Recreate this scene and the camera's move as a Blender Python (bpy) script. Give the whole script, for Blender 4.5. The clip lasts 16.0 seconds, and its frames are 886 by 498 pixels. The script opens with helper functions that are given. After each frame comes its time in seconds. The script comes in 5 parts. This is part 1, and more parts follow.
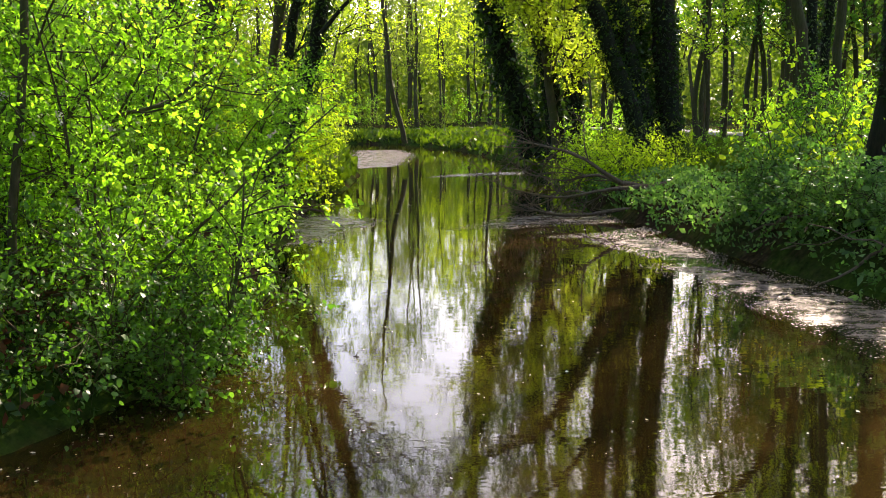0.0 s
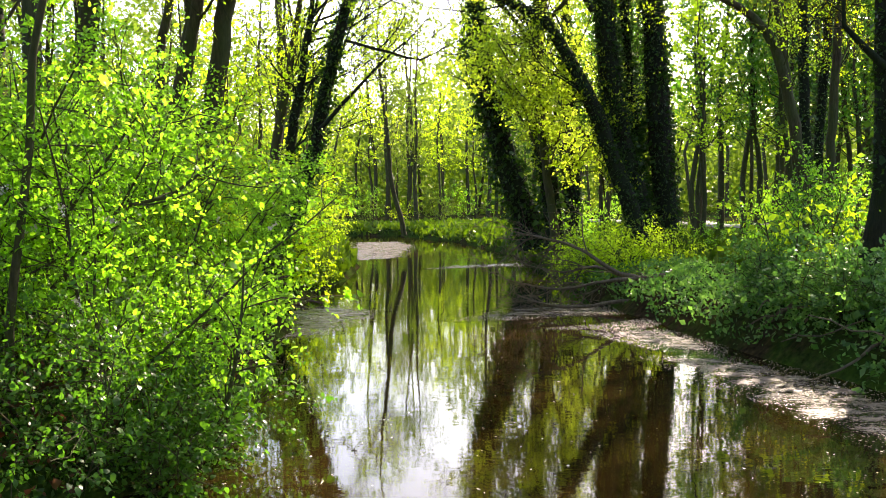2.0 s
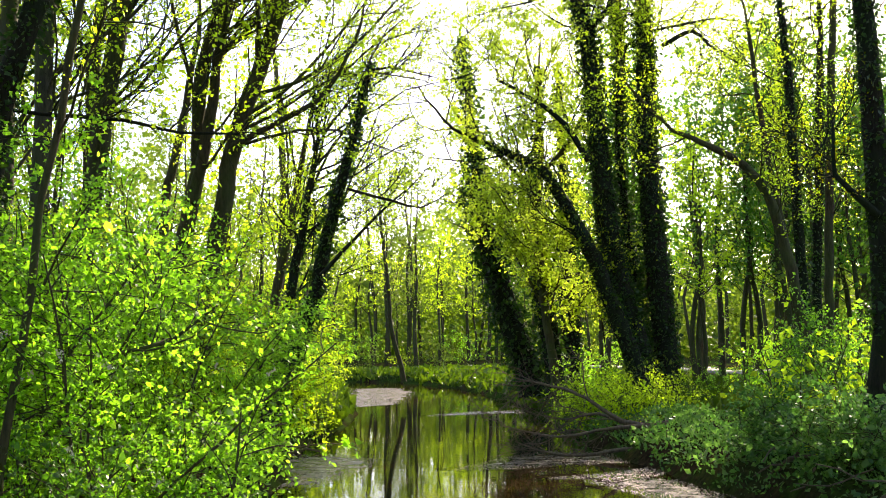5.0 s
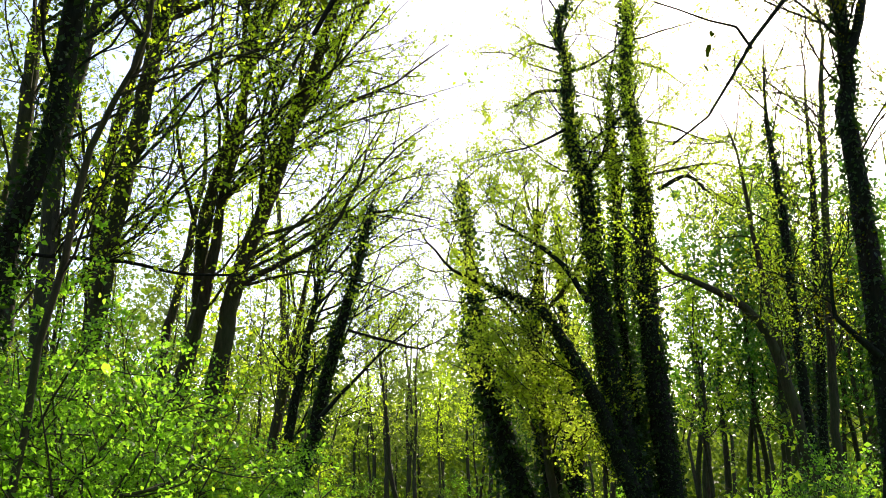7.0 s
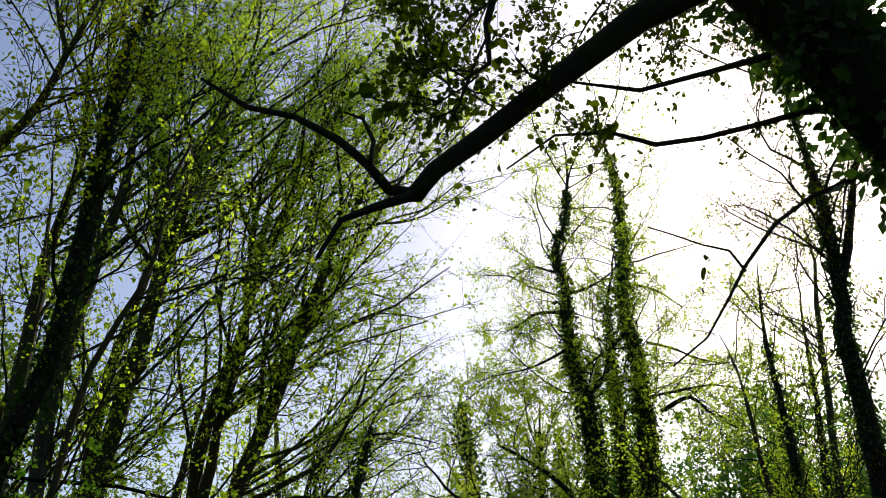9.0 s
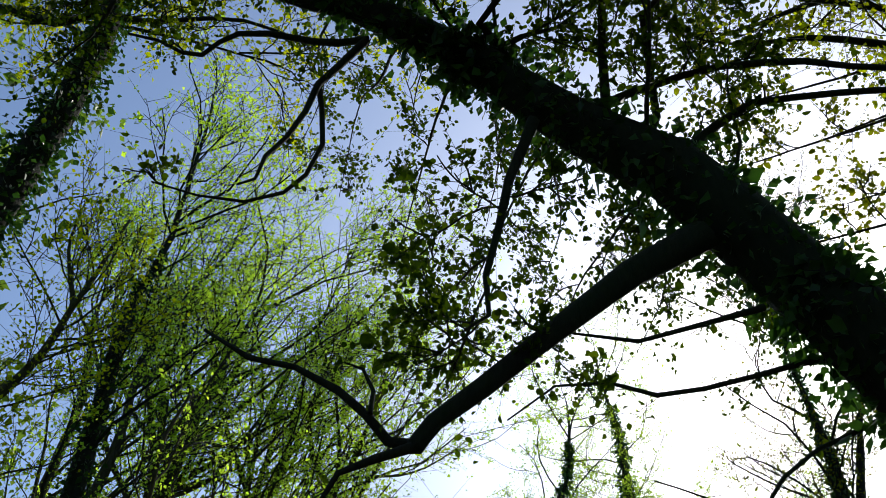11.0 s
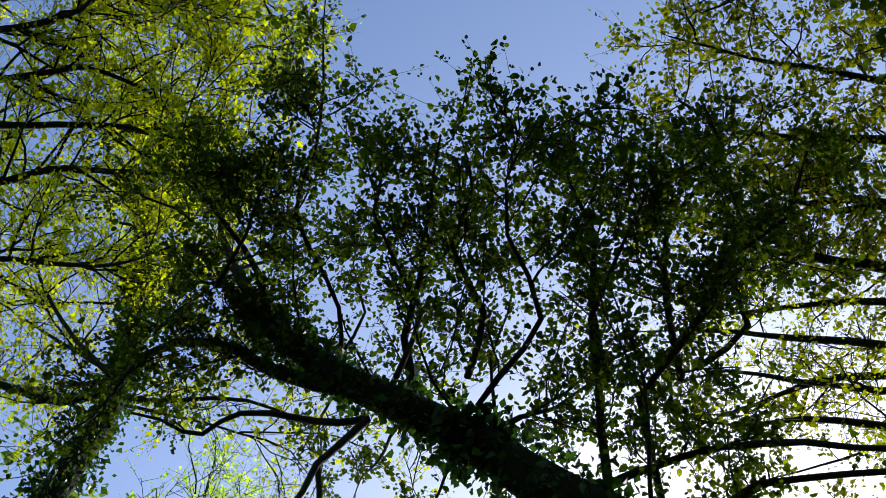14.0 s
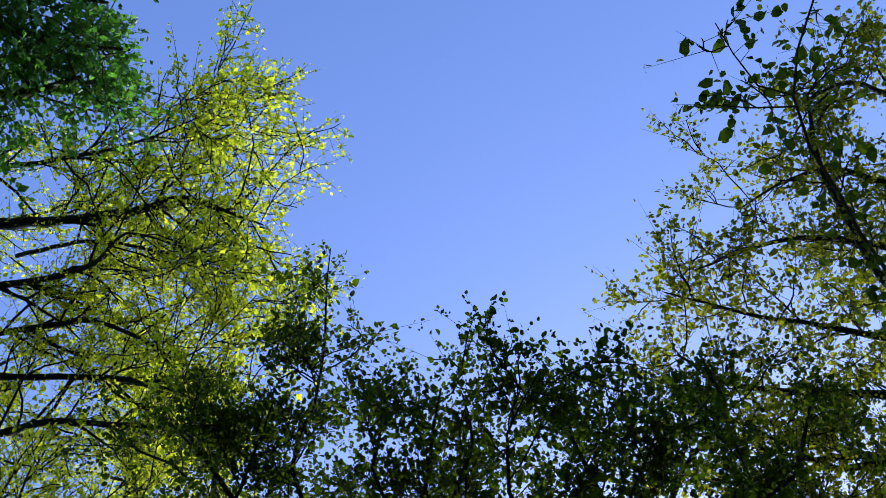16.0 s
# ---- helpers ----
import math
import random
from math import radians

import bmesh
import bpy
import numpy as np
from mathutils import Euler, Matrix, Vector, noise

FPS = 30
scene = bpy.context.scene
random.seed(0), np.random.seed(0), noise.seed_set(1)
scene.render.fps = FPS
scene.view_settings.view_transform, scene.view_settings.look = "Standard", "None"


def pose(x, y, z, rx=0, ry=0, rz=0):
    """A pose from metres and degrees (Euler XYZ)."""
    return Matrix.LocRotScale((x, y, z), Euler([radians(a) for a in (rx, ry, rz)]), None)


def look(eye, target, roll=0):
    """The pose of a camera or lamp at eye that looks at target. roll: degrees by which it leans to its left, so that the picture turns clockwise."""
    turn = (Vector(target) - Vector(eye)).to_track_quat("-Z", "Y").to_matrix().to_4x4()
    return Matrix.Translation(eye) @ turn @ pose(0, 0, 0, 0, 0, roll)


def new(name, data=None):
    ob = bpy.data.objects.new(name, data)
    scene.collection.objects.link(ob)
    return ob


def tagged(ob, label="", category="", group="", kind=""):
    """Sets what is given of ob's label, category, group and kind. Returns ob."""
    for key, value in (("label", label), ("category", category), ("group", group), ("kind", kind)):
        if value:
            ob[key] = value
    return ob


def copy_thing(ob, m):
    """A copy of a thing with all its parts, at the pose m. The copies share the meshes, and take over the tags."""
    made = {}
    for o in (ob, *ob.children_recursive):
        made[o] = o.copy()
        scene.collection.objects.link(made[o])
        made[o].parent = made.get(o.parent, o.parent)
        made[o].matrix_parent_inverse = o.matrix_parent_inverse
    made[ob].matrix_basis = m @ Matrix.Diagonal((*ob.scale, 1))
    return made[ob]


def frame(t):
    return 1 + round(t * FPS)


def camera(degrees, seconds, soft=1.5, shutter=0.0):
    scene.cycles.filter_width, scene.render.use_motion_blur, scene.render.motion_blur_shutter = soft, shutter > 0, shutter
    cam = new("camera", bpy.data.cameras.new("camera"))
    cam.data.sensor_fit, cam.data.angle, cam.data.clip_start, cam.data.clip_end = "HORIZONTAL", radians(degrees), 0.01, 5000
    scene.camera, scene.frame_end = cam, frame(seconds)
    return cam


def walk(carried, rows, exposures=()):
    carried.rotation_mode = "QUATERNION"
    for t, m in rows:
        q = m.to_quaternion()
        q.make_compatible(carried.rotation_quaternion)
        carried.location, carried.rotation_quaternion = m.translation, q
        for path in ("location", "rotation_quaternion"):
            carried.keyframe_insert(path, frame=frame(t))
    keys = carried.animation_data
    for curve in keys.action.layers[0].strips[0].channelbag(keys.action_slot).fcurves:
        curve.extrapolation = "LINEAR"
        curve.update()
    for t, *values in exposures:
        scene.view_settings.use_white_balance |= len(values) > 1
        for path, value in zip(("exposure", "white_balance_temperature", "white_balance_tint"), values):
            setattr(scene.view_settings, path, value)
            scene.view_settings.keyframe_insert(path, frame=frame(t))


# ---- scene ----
cam = camera(49.0, 16.0, soft=0.85)
EYE = 2.2
# seconds, pitch, yaw: a camera on one spot that tilts from the stream up to the sky
TILTS = [
    (0.0, -8.02, 0.0), (0.5, -6.72, -0.01), (1.0, -5.33, -0.04), (1.5, -4.04, -0.05), (2.0, -2.63, -0.07),
    (2.5, -1.32, -0.07), (3.0, 0.10, -0.07), (3.5, 1.42, -0.10), (6.0, 9.62, -0.14), (6.5, 11.75, -0.14),
    (7.0, 14.25, -0.16), (7.5, 16.79, -0.16), (8.0, 20.12, -0.16), (8.5, 23.62, -0.18), (11.0, 41.91, -0.29),
    (11.5, 45.46, -0.31), (12.0, 49.33, -0.34), (12.5, 52.90, -0.38), (13.0, 56.73, -0.40), (13.5, 60.25, -0.44),
    (14.0, 64.02, -0.50), (14.5, 67.54, -0.49), (15.0, 71.38, -0.47), (15.5, 74.94, -0.55), (16.0, 78.87, -0.71),
]
# seconds, stops, kelvin, tint
LIGHTNESS = [(0.0, 1.85, 8150, 21), (1.5, 2.08, 8150, 19), (3.5, 2.1, 8150, 16), (6.0, 1.65, 7900, 17), (7.0, 1.2, 7600, 18), (7.5, 0.5, 7750, 15), (8.0, 0.18, 7600, 16), (8.7, 0.0, 7400, 18), (11.0, 0.07, 6300, 9), (12.5, -0.08, 6050, 10), (13.5, 0.44, 6450, 11), (14.5, 0.86, 6500, 17), (15.5, 1.04, 5750, 26), (16.0, 1.02, 5450, 27)]
walk(cam, [(t, pose(0, 0, EYE, 90 + p, 0, y) @ pose(0, 0, 0, 0, 0, -0.31)) for t, p, y in TILTS], LIGHTNESS)

# ---- light: backlit morning, the sun ahead and to the right ----
SUN_AZ, SUN_EL = radians(26.0), radians(31.9)
world = bpy.data.worlds.new("sky")
scene.world = world
world.use_nodes = True
wn = world.node_tree.nodes
wl = world.node_tree.links
sky = wn.new("ShaderNodeTexSky")
sky.sky_type = "NISHITA"
sky.sun_disc = False
sky.sun_elevation, sky.sun_rotation = SUN_EL, SUN_AZ
sky.air_density, sky.dust_density, sky.ozone_density = 1.0, 1.6, 4.0
wn["Background"].inputs["Strength"].default_value = 0.15
wl.new(sky.outputs[0], wn["Background"].inputs["Color"])
sun_way = Vector((math.sin(SUN_AZ) * math.cos(SUN_EL), math.cos(SUN_AZ) * math.cos(SUN_EL), math.sin(SUN_EL)))
sun = new("sun", bpy.data.lights.new("sun", "SUN"))
sun.data.energy, sun.data.angle, sun.data.color = 3.3, radians(0.5), (1.0, 0.95, 0.86)
sun.matrix_world = look(sun_way * 100, (0, 0, 0))

# ---- materials ----
def nodes_of(name):
    m = bpy.data.materials.new(name)
    m.use_nodes = True
    nt = m.node_tree
    return m, nt, nt.nodes["Principled BSDF"], nt.nodes["Material Output"]


def node(nt, kind, **inputs):
    n = nt.nodes.new(kind)
    for key, value in inputs.items():
        n.inputs[key.replace("_", " ")].default_value = value
    return n


def ramp(nt, source, stops):
    r = nt.nodes.new("ShaderNodeValToRGB")
    els = r.color_ramp.elements
    while len(els) < len(stops):
        els.new(0.5)
    for e, (at, c) in zip(els, stops):
        e.position, e.color = at, (*c, 1)
    nt.links.new(source, r.inputs["Fac"])
    return r


def leaf_material(name, dark, mid, light, through_colour, share=0.5, rough=0.45, gloss=0.25):
    """Thin leaves: a diffuse face with a waxy gloss, and light that passes through."""
    m, nt, bsdf, out = nodes_of(name)
    geo = nt.nodes.new("ShaderNodeNewGeometry")
    pos = node(nt, "ShaderNodeTexNoise", Scale=0.55, Detail=2.0)
    nt.links.new(geo.outputs["Position"], pos.inputs["Vector"])
    add = nt.nodes.new("ShaderNodeMath")
    add.operation = "MULTIPLY_ADD"
    add.inputs[1].default_value, add.inputs[2].default_value = 0.7, -0.05
    nt.links.new(geo.outputs["Random Per Island"], add.inputs[0])
    add2 = nt.nodes.new("ShaderNodeMath")
    add2.operation = "MULTIPLY_ADD"
    add2.inputs[1].default_value = 0.45
    nt.links.new(pos.outputs[0], add2.inputs[0])
    nt.links.new(add.outputs[0], add2.inputs[2])
    col = ramp(nt, add2.outputs[0], [(0.0, dark), (0.5, mid), (1.0, light)])
    bsdf.inputs["Roughness"].default_value = rough
    bsdf.inputs["Specular IOR Level"].default_value = gloss
    nt.links.new(col.outputs[0], bsdf.inputs["Base Color"])
    trans = nt.nodes.new("ShaderNodeBsdfTranslucent")
    tint = nt.nodes.new("ShaderNodeMix")
    tint.data_type, tint.blend_type = "RGBA", "MULTIPLY"
    tint.inputs["Factor"].default_value = 1.0
    nt.links.new(col.outputs[0], tint.inputs["A"])
    tint.inputs["B"].default_value = (*through_colour, 1)
    nt.links.new(tint.outputs["Result"], trans.inputs["Color"])
    mix = nt.nodes.new("ShaderNodeMixShader")
    mix.inputs[0].default_value = share
    nt.links.new(bsdf.outputs[0], mix.inputs[1])
    nt.links.new(trans.outputs[0], mix.inputs[2])
    nt.links.new(mix.outputs[0], out.inputs["Surface"])
    return m


def bark_material(name, dark, light, moss=(0.05, 0.07, 0.02), moss_share=0.35, scale=1.0):
    m, nt, bsdf, out = nodes_of(name)
    tex = nt.nodes.new("ShaderNodeTexCoord")
    mapping = nt.nodes.new("ShaderNodeMapping")
    mapping.inputs["Scale"].default_value = (9 * scale, 9 * scale, 1.6 * scale)
    nt.links.new(tex.outputs["Object"], mapping.inputs["Vector"])
    n1 = node(nt, "ShaderNodeTexNoise", Scale=3.0, Detail=8.0, Roughness=0.65)
    nt.links.new(mapping.outputs[0], n1.inputs["Vector"])
    n2 = node(nt, "ShaderNodeTexNoise", Scale=1.3, Detail=3.0)
    nt.links.new(tex.outputs["Object"], n2.inputs["Vector"])
    col = ramp(nt, n1.outputs[0], [(0.3, dark), (0.7, light)])
    patch = ramp(nt, n2.outputs[0], [(0.5 - moss_share * 0.3, (0, 0, 0)), (0.75 - moss_share * 0.3, (moss_share, moss_share, moss_share))])
    mix = nt.nodes.new("ShaderNodeMix")
    mix.data_type = "RGBA"
    nt.links.new(patch.outputs[0], mix.inputs["Factor"])
    nt.links.new(col.outputs[0], mix.inputs["A"])
    mix.inputs["B"].default_value = (*moss, 1)
    nt.links.new(mix.outputs["Result"], bsdf.inputs["Base Color"])
    bsdf.inputs["Roughness"].default_value = 0.9
    bsdf.inputs["Specular IOR Level"].default_value = 0.2
    bump = node(nt, "ShaderNodeBump", Strength=0.7, Distance=0.03)
    nt.links.new(n1.outputs[0], bump.inputs["Height"])
    nt.links.new(bump.outputs[0], bsdf.inputs["Normal"])
    return m


SPRING = leaf_material("spring_leaves", (0.085, 0.15, 0.022), (0.15, 0.23, 0.035), (0.215, 0.29, 0.055), (3.8, 3.7, 1.0), 0.76)
FRESH = leaf_material("fresh_leaves", (0.05, 0.125, 0.02), (0.088, 0.198, 0.034), (0.145, 0.27, 0.065), (3.5, 3.6, 1.0), 0.7, 0.4, 0.4)
MAPLE = leaf_material("maple_leaves", (0.1, 0.13, 0.004), (0.165, 0.195, 0.006), (0.24, 0.265, 0.01), (3.0, 2.95, 0.4), 0.72, 0.55, 0.12)
YELLOW = leaf_material("yellow_leaves", (0.14, 0.2, 0.03), (0.2, 0.27, 0.045), (0.26, 0.32, 0.065), (2.7, 2.75, 1.2), 0.75, 0.5, 0.15)
# Overhead leaves, near black: their backlit silhouette is put into the colour.
ALDER = leaf_material("backlit_alder_leaves", (0.009, 0.019, 0.003), (0.017, 0.032, 0.004), (0.037, 0.056, 0.007), (3.0, 3.0, 0.4), 0.55, 0.6, 0.08)
WOODS = leaf_material("woodland_leaves", (0.048, 0.09, 0.015), (0.082, 0.135, 0.024), (0.135, 0.195, 0.04), (2.5, 2.5, 1.0), 0.5)
OLIVE = leaf_material("olive_leaves", (0.05, 0.072, 0.005), (0.085, 0.11, 0.007), (0.13, 0.155, 0.01), (2.5, 2.2, 0.4), 0.55, 0.55, 0.12)
BRAMBLE = leaf_material("bramble_leaves", (0.022, 0.07, 0.02), (0.06, 0.145, 0.045), (0.135, 0.235, 0.095), (2.2, 2.5, 1.0), 0.5, 0.4, 0.3)
# Deep green: the oak's own leaves, elsewhere shade put into the leaf colour.
DEEP = leaf_material("shade_and_oak_leaves", (0.025, 0.075, 0.014), (0.045, 0.125, 0.022), (0.08, 0.18, 0.036), (2.2, 2.5, 0.8), 0.5, 0.4, 0.35)
IVY = leaf_material("ivy_leaves", (0.01, 0.027, 0.008), (0.021, 0.05, 0.014), (0.042, 0.086, 0.022), (2.2, 2.6, 0.8), 0.38, 0.4, 0.25)
GRASSY = leaf_material("grass_blades", (0.03, 0.065, 0.008), (0.055, 0.105, 0.012), (0.095, 0.145, 0.022), (2.0, 2.1, 0.6), 0.4)
BARK = bark_material("bark", (0.026, 0.017, 0.011), (0.095, 0.066, 0.04), moss_share=0.6)
GREY_BARK = bark_material("grey_bark", (0.03, 0.024, 0.017), (0.09, 0.076, 0.056), moss_share=0.5)
# Bark under ivy; its near-black also paints the backlit shade of overhead trunks.
IVY_SHADE_BARK = bark_material("ivied_shade_bark", (0.009, 0.007, 0.005), (0.03, 0.024, 0.016), (0.01, 0.022, 0.007), 0.6)
DEAD = bark_material("dead_wood", (0.06, 0.042, 0.028), (0.19, 0.14, 0.1), moss_share=0.15)


def ground_material():
    m, nt, bsdf, out = nodes_of("forest_floor")
    geo = nt.nodes.new("ShaderNodeNewGeometry")
    big = node(nt, "ShaderNodeTexNoise", Scale=0.35, Detail=6.0, Roughness=0.7)
    fine = node(nt, "ShaderNodeTexNoise", Scale=9.0, Detail=8.0, Roughness=0.7)
    for n in (big, fine):
        nt.links.new(geo.outputs["Position"], n.inputs["Vector"])
    soil = ramp(nt, fine.outputs[0], [(0.3, (0.014, 0.01, 0.006)), (0.55, (0.04, 0.027, 0.016)), (0.75, (0.085, 0.058, 0.034))])
    green = ramp(nt, fine.outputs[0], [(0.3, (0.012, 0.028, 0.006)), (0.7, (0.045, 0.08, 0.014))])
    mask = ramp(nt, big.outputs[0], [(0.42, (0, 0, 0)), (0.56, (1, 1, 1))])
    mix = nt.nodes.new("ShaderNodeMix")
    mix.data_type = "RGBA"
    nt.links.new(mask.outputs[0], mix.inputs["Factor"])
    nt.links.new(soil.outputs[0], mix.inputs["A"])
    nt.links.new(green.outputs[0], mix.inputs["B"])
    nt.links.new(mix.outputs["Result"], bsdf.inputs["Base Color"])
    bsdf.inputs["Roughness"].default_value = 0.95
    bsdf.inputs["Specular IOR Level"].default_value = 0.0
    bump = node(nt, "ShaderNodeBump", Strength=0.9, Distance=0.06)
    nt.links.new(fine.outputs[0], bump.inputs["Height"])
    nt.links.new(bump.outputs[0], bsdf.inputs["Normal"])
    return m


def water_material():
    m, nt, bsdf, out = nodes_of("stream_water")
    geo = nt.nodes.new("ShaderNodeNewGeometry")
    murk = node(nt, "ShaderNodeTexNoise", Scale=0.5, Detail=4.0)
    nt.links.new(geo.outputs["Position"], murk.inputs["Vector"])
    col = ramp(nt, murk.outputs[0], [(0.35, (0.0155, 0.0095, 0.0025)), (0.65, (0.032, 0.0195, 0.005))])
    nt.links.new(col.outputs[0], bsdf.inputs["Base Color"])
    bsdf.inputs["Roughness"].default_value = 0.025
    bsdf.inputs["IOR"].default_value = 1.333
    mapping = nt.nodes.new("ShaderNodeMapping")
    mapping.inputs["Scale"].default_value = (1.0, 2.2, 1.0)
    nt.links.new(geo.outputs["Position"], mapping.inputs["Vector"])
    rip = node(nt, "ShaderNodeTexNoise", Scale=2.2, Detail=3.0)
    nt.links.new(mapping.outputs[0], rip.inputs["Vector"])
    bump = node(nt, "ShaderNodeBump", Strength=0.022, Distance=0.05)
    nt.links.new(rip.outputs[0], bump.inputs["Height"])
    nt.links.new(bump.outputs[0], bsdf.inputs["Normal"])
    return m


def scum_material():
    """Pollen and petals drifting together, with gaps of open water."""
    m, nt, bsdf, out = nodes_of("floating_scum")
    geo = nt.nodes.new("ShaderNodeNewGeometry")
    mapping = nt.nodes.new("ShaderNodeMapping")
    mapping.inputs["Scale"].default_value = (1.0, 0.8, 1.0)
    nt.links.new(geo.outputs["Position"], mapping.inputs["Vector"])
    mapping.inputs["Scale"].default_value = (1.0, 1.5, 1.0)
    big = node(nt, "ShaderNodeTexNoise", Scale=2.4, Detail=10.0, Roughness=0.72)
    fine = node(nt, "ShaderNodeTexNoise", Scale=34.0, Detail=8.0, Roughness=0.75)
    for n in (big, fine):
        nt.links.new(mapping.outputs[0], n.inputs["Vector"])
    col = ramp(nt, fine.outputs[0], [(0.34, (0.03, 0.02, 0.014)), (0.5, (0.1, 0.068, 0.055)), (0.68, (0.3, 0.22, 0.19))])
    nt.links.new(col.outputs[0], bsdf.inputs["Base Color"])
    bsdf.inputs["Roughness"].default_value = 0.38
    bsdf.inputs["Specular IOR Level"].default_value = 0.4
    bump = node(nt, "ShaderNodeBump", Strength=0.8, Distance=0.012)
    nt.links.new(fine.outputs[0], bump.inputs["Height"])
    nt.links.new(bump.outputs[0], bsdf.inputs["Normal"])
    cover = nt.nodes.new("ShaderNodeAttribute")
    cover.attribute_name = "cover"
    full = nt.nodes.new("ShaderNodeMath")
    full.operation = "MULTIPLY_ADD"
    full.inputs[1].default_value = 0.42
    nt.links.new(cover.outputs["Fac"], full.inputs[0])
    nt.links.new(big.outputs[0], full.inputs[2])
    speck = node(nt, "ShaderNodeTexNoise", Scale=11.0, Detail=8.0, Roughness=0.8)
    nt.links.new(mapping.outputs[0], speck.inputs["Vector"])
    grain = nt.nodes.new("ShaderNodeMath")
    grain.operation = "MULTIPLY_ADD"
    grain.inputs[1].default_value = 0.9
    nt.links.new(speck.outputs[0], grain.inputs[0])
    nt.links.new(full.outputs[0], grain.inputs[2])
    gap = ramp(nt, grain.outputs[0], [(0.69, (0, 0, 0)), (0.83, (0.92, 0.92, 0.92))])
    scaled = nt.nodes.new("ShaderNodeMath")
    scaled.operation = "MULTIPLY"
    scaled.inputs[1].default_value = 0.56
    nt.links.new(grain.outputs[0], scaled.inputs[0])
    nt.links.new(scaled.outputs[0], gap.inputs["Fac"])
    clear = nt.nodes.new("ShaderNodeBsdfTransparent")
    mix = nt.nodes.new("ShaderNodeMixShader")
    nt.links.new(gap.outputs[0], mix.inputs[0])
    nt.links.new(clear.outputs[0], mix.inputs[1])
    nt.links.new(bsdf.outputs[0], mix.inputs[2])
    nt.links.new(mix.outputs[0], out.inputs["Surface"])
    return m


def plain_material(name, a, b, scale, rough=0.9):
    m, nt, bsdf, out = nodes_of(name)
    geo = nt.nodes.new("ShaderNodeNewGeometry")
    n = node(nt, "ShaderNodeTexNoise", Scale=scale, Detail=7.0, Roughness=0.65)
    nt.links.new(geo.outputs["Position"], n.inputs["Vector"])
    col = ramp(nt, n.outputs[0], [(0.3, a), (0.7, b)])
    nt.links.new(col.outputs[0], bsdf.inputs["Base Color"])
    bsdf.inputs["Roughness"].default_value = rough
    return m


GROUND, WATER, SCUM = ground_material(), water_material(), scum_material()
PATH = plain_material("pale_path", (0.17, 0.15, 0.125), (0.3, 0.275, 0.235), 3.0)
CLUMP = plain_material("pollen_clumps", (0.07, 0.048, 0.036), (0.26, 0.195, 0.16), 9.0, 0.55)
LITTER = leaf_material("dead_leaves", (0.035, 0.014, 0.008), (0.085, 0.034, 0.017), (0.16, 0.075, 0.035), (1.2, 1.0, 0.8), 0.25, 0.6, 0.2)
PETAL = plain_material("petals", (0.45, 0.38, 0.32), (0.7, 0.66, 0.6), 40.0, 0.6)

# ---- mesh building ----
class Shape:
    """Gathers vertices, quads and triangles, then makes one mesh."""

    def __init__(self):
        self.v, self.q, self.t, self.n = [], [], [], 0

    def add(self, verts, quads=None, tris=None):
        self.v.append(np.asarray(verts, dtype=np.float32))
        if quads is not None and len(quads):
            self.q.append(np.asarray(quads, dtype=np.int32) + self.n)
        if tris is not None and len(tris):
            self.t.append(np.asarray(tris, dtype=np.int32) + self.n)
        self.n += len(verts)

    def mesh(self, name, material, smooth=False):
        me = bpy.data.meshes.new(name)
        v = np.concatenate(self.v) if self.v else np.zeros((0, 3), np.float32)
        q = np.concatenate(self.q) if self.q else np.zeros((0, 4), np.int32)
        t = np.concatenate(self.t) if self.t else np.zeros((0, 3), np.int32)
        me.vertices.add(len(v))
        me.vertices.foreach_set("co", v.ravel())
        loops = np.concatenate([q.ravel(), t.ravel()])
        me.loops.add(len(loops))
        me.loops.foreach_set("vertex_index", loops)
        me.polygons.add(len(q) + len(t))
        me.polygons.foreach_set("loop_start", np.concatenate([np.arange(len(q)) * 4, len(q) * 4 + np.arange(len(t)) * 3]).astype(np.int32))
        if smooth:
            me.polygons.foreach_set("use_smooth", np.ones(len(q) + len(t), dtype=bool))
        me.materials.append(material)
        me.update(calc_edges=True)
        me.validate()
        return me


def part(name, shape, material, parent=None, label="", smooth=False):
    ob = new(name, shape.mesh(name, material, smooth))
    ob.parent = parent
    return tagged(ob, label)


def smooth_path(points, step):
    """Points with radii, joined by a smooth curve and sampled about every step metres."""
    p = np.asarray(points, dtype=float)
    if len(p) < 3:
        p = np.array([p[0], (p[0] + p[-1]) / 2, p[-1]])
    ext = np.vstack([2 * p[0] - p[1], p, 2 * p[-1] - p[-2]])
    out = []
    for i in range(1, len(ext) - 2):
        a, b, c, d = ext[i - 1:i + 3]
        n = max(1, int(np.linalg.norm(c[:3] - b[:3]) / step))
        for u in np.arange(n) / n:
            out.append(0.5 * (2 * b + (c - a) * u + (2 * a - 5 * b + 4 * c - d) * u * u + (3 * b - a - 3 * c + d) * u ** 3))
    out.append(p[-1])
    out = np.array(out)
    out[:, 3] = np.maximum(out[:, 3], 0.003)
    return out


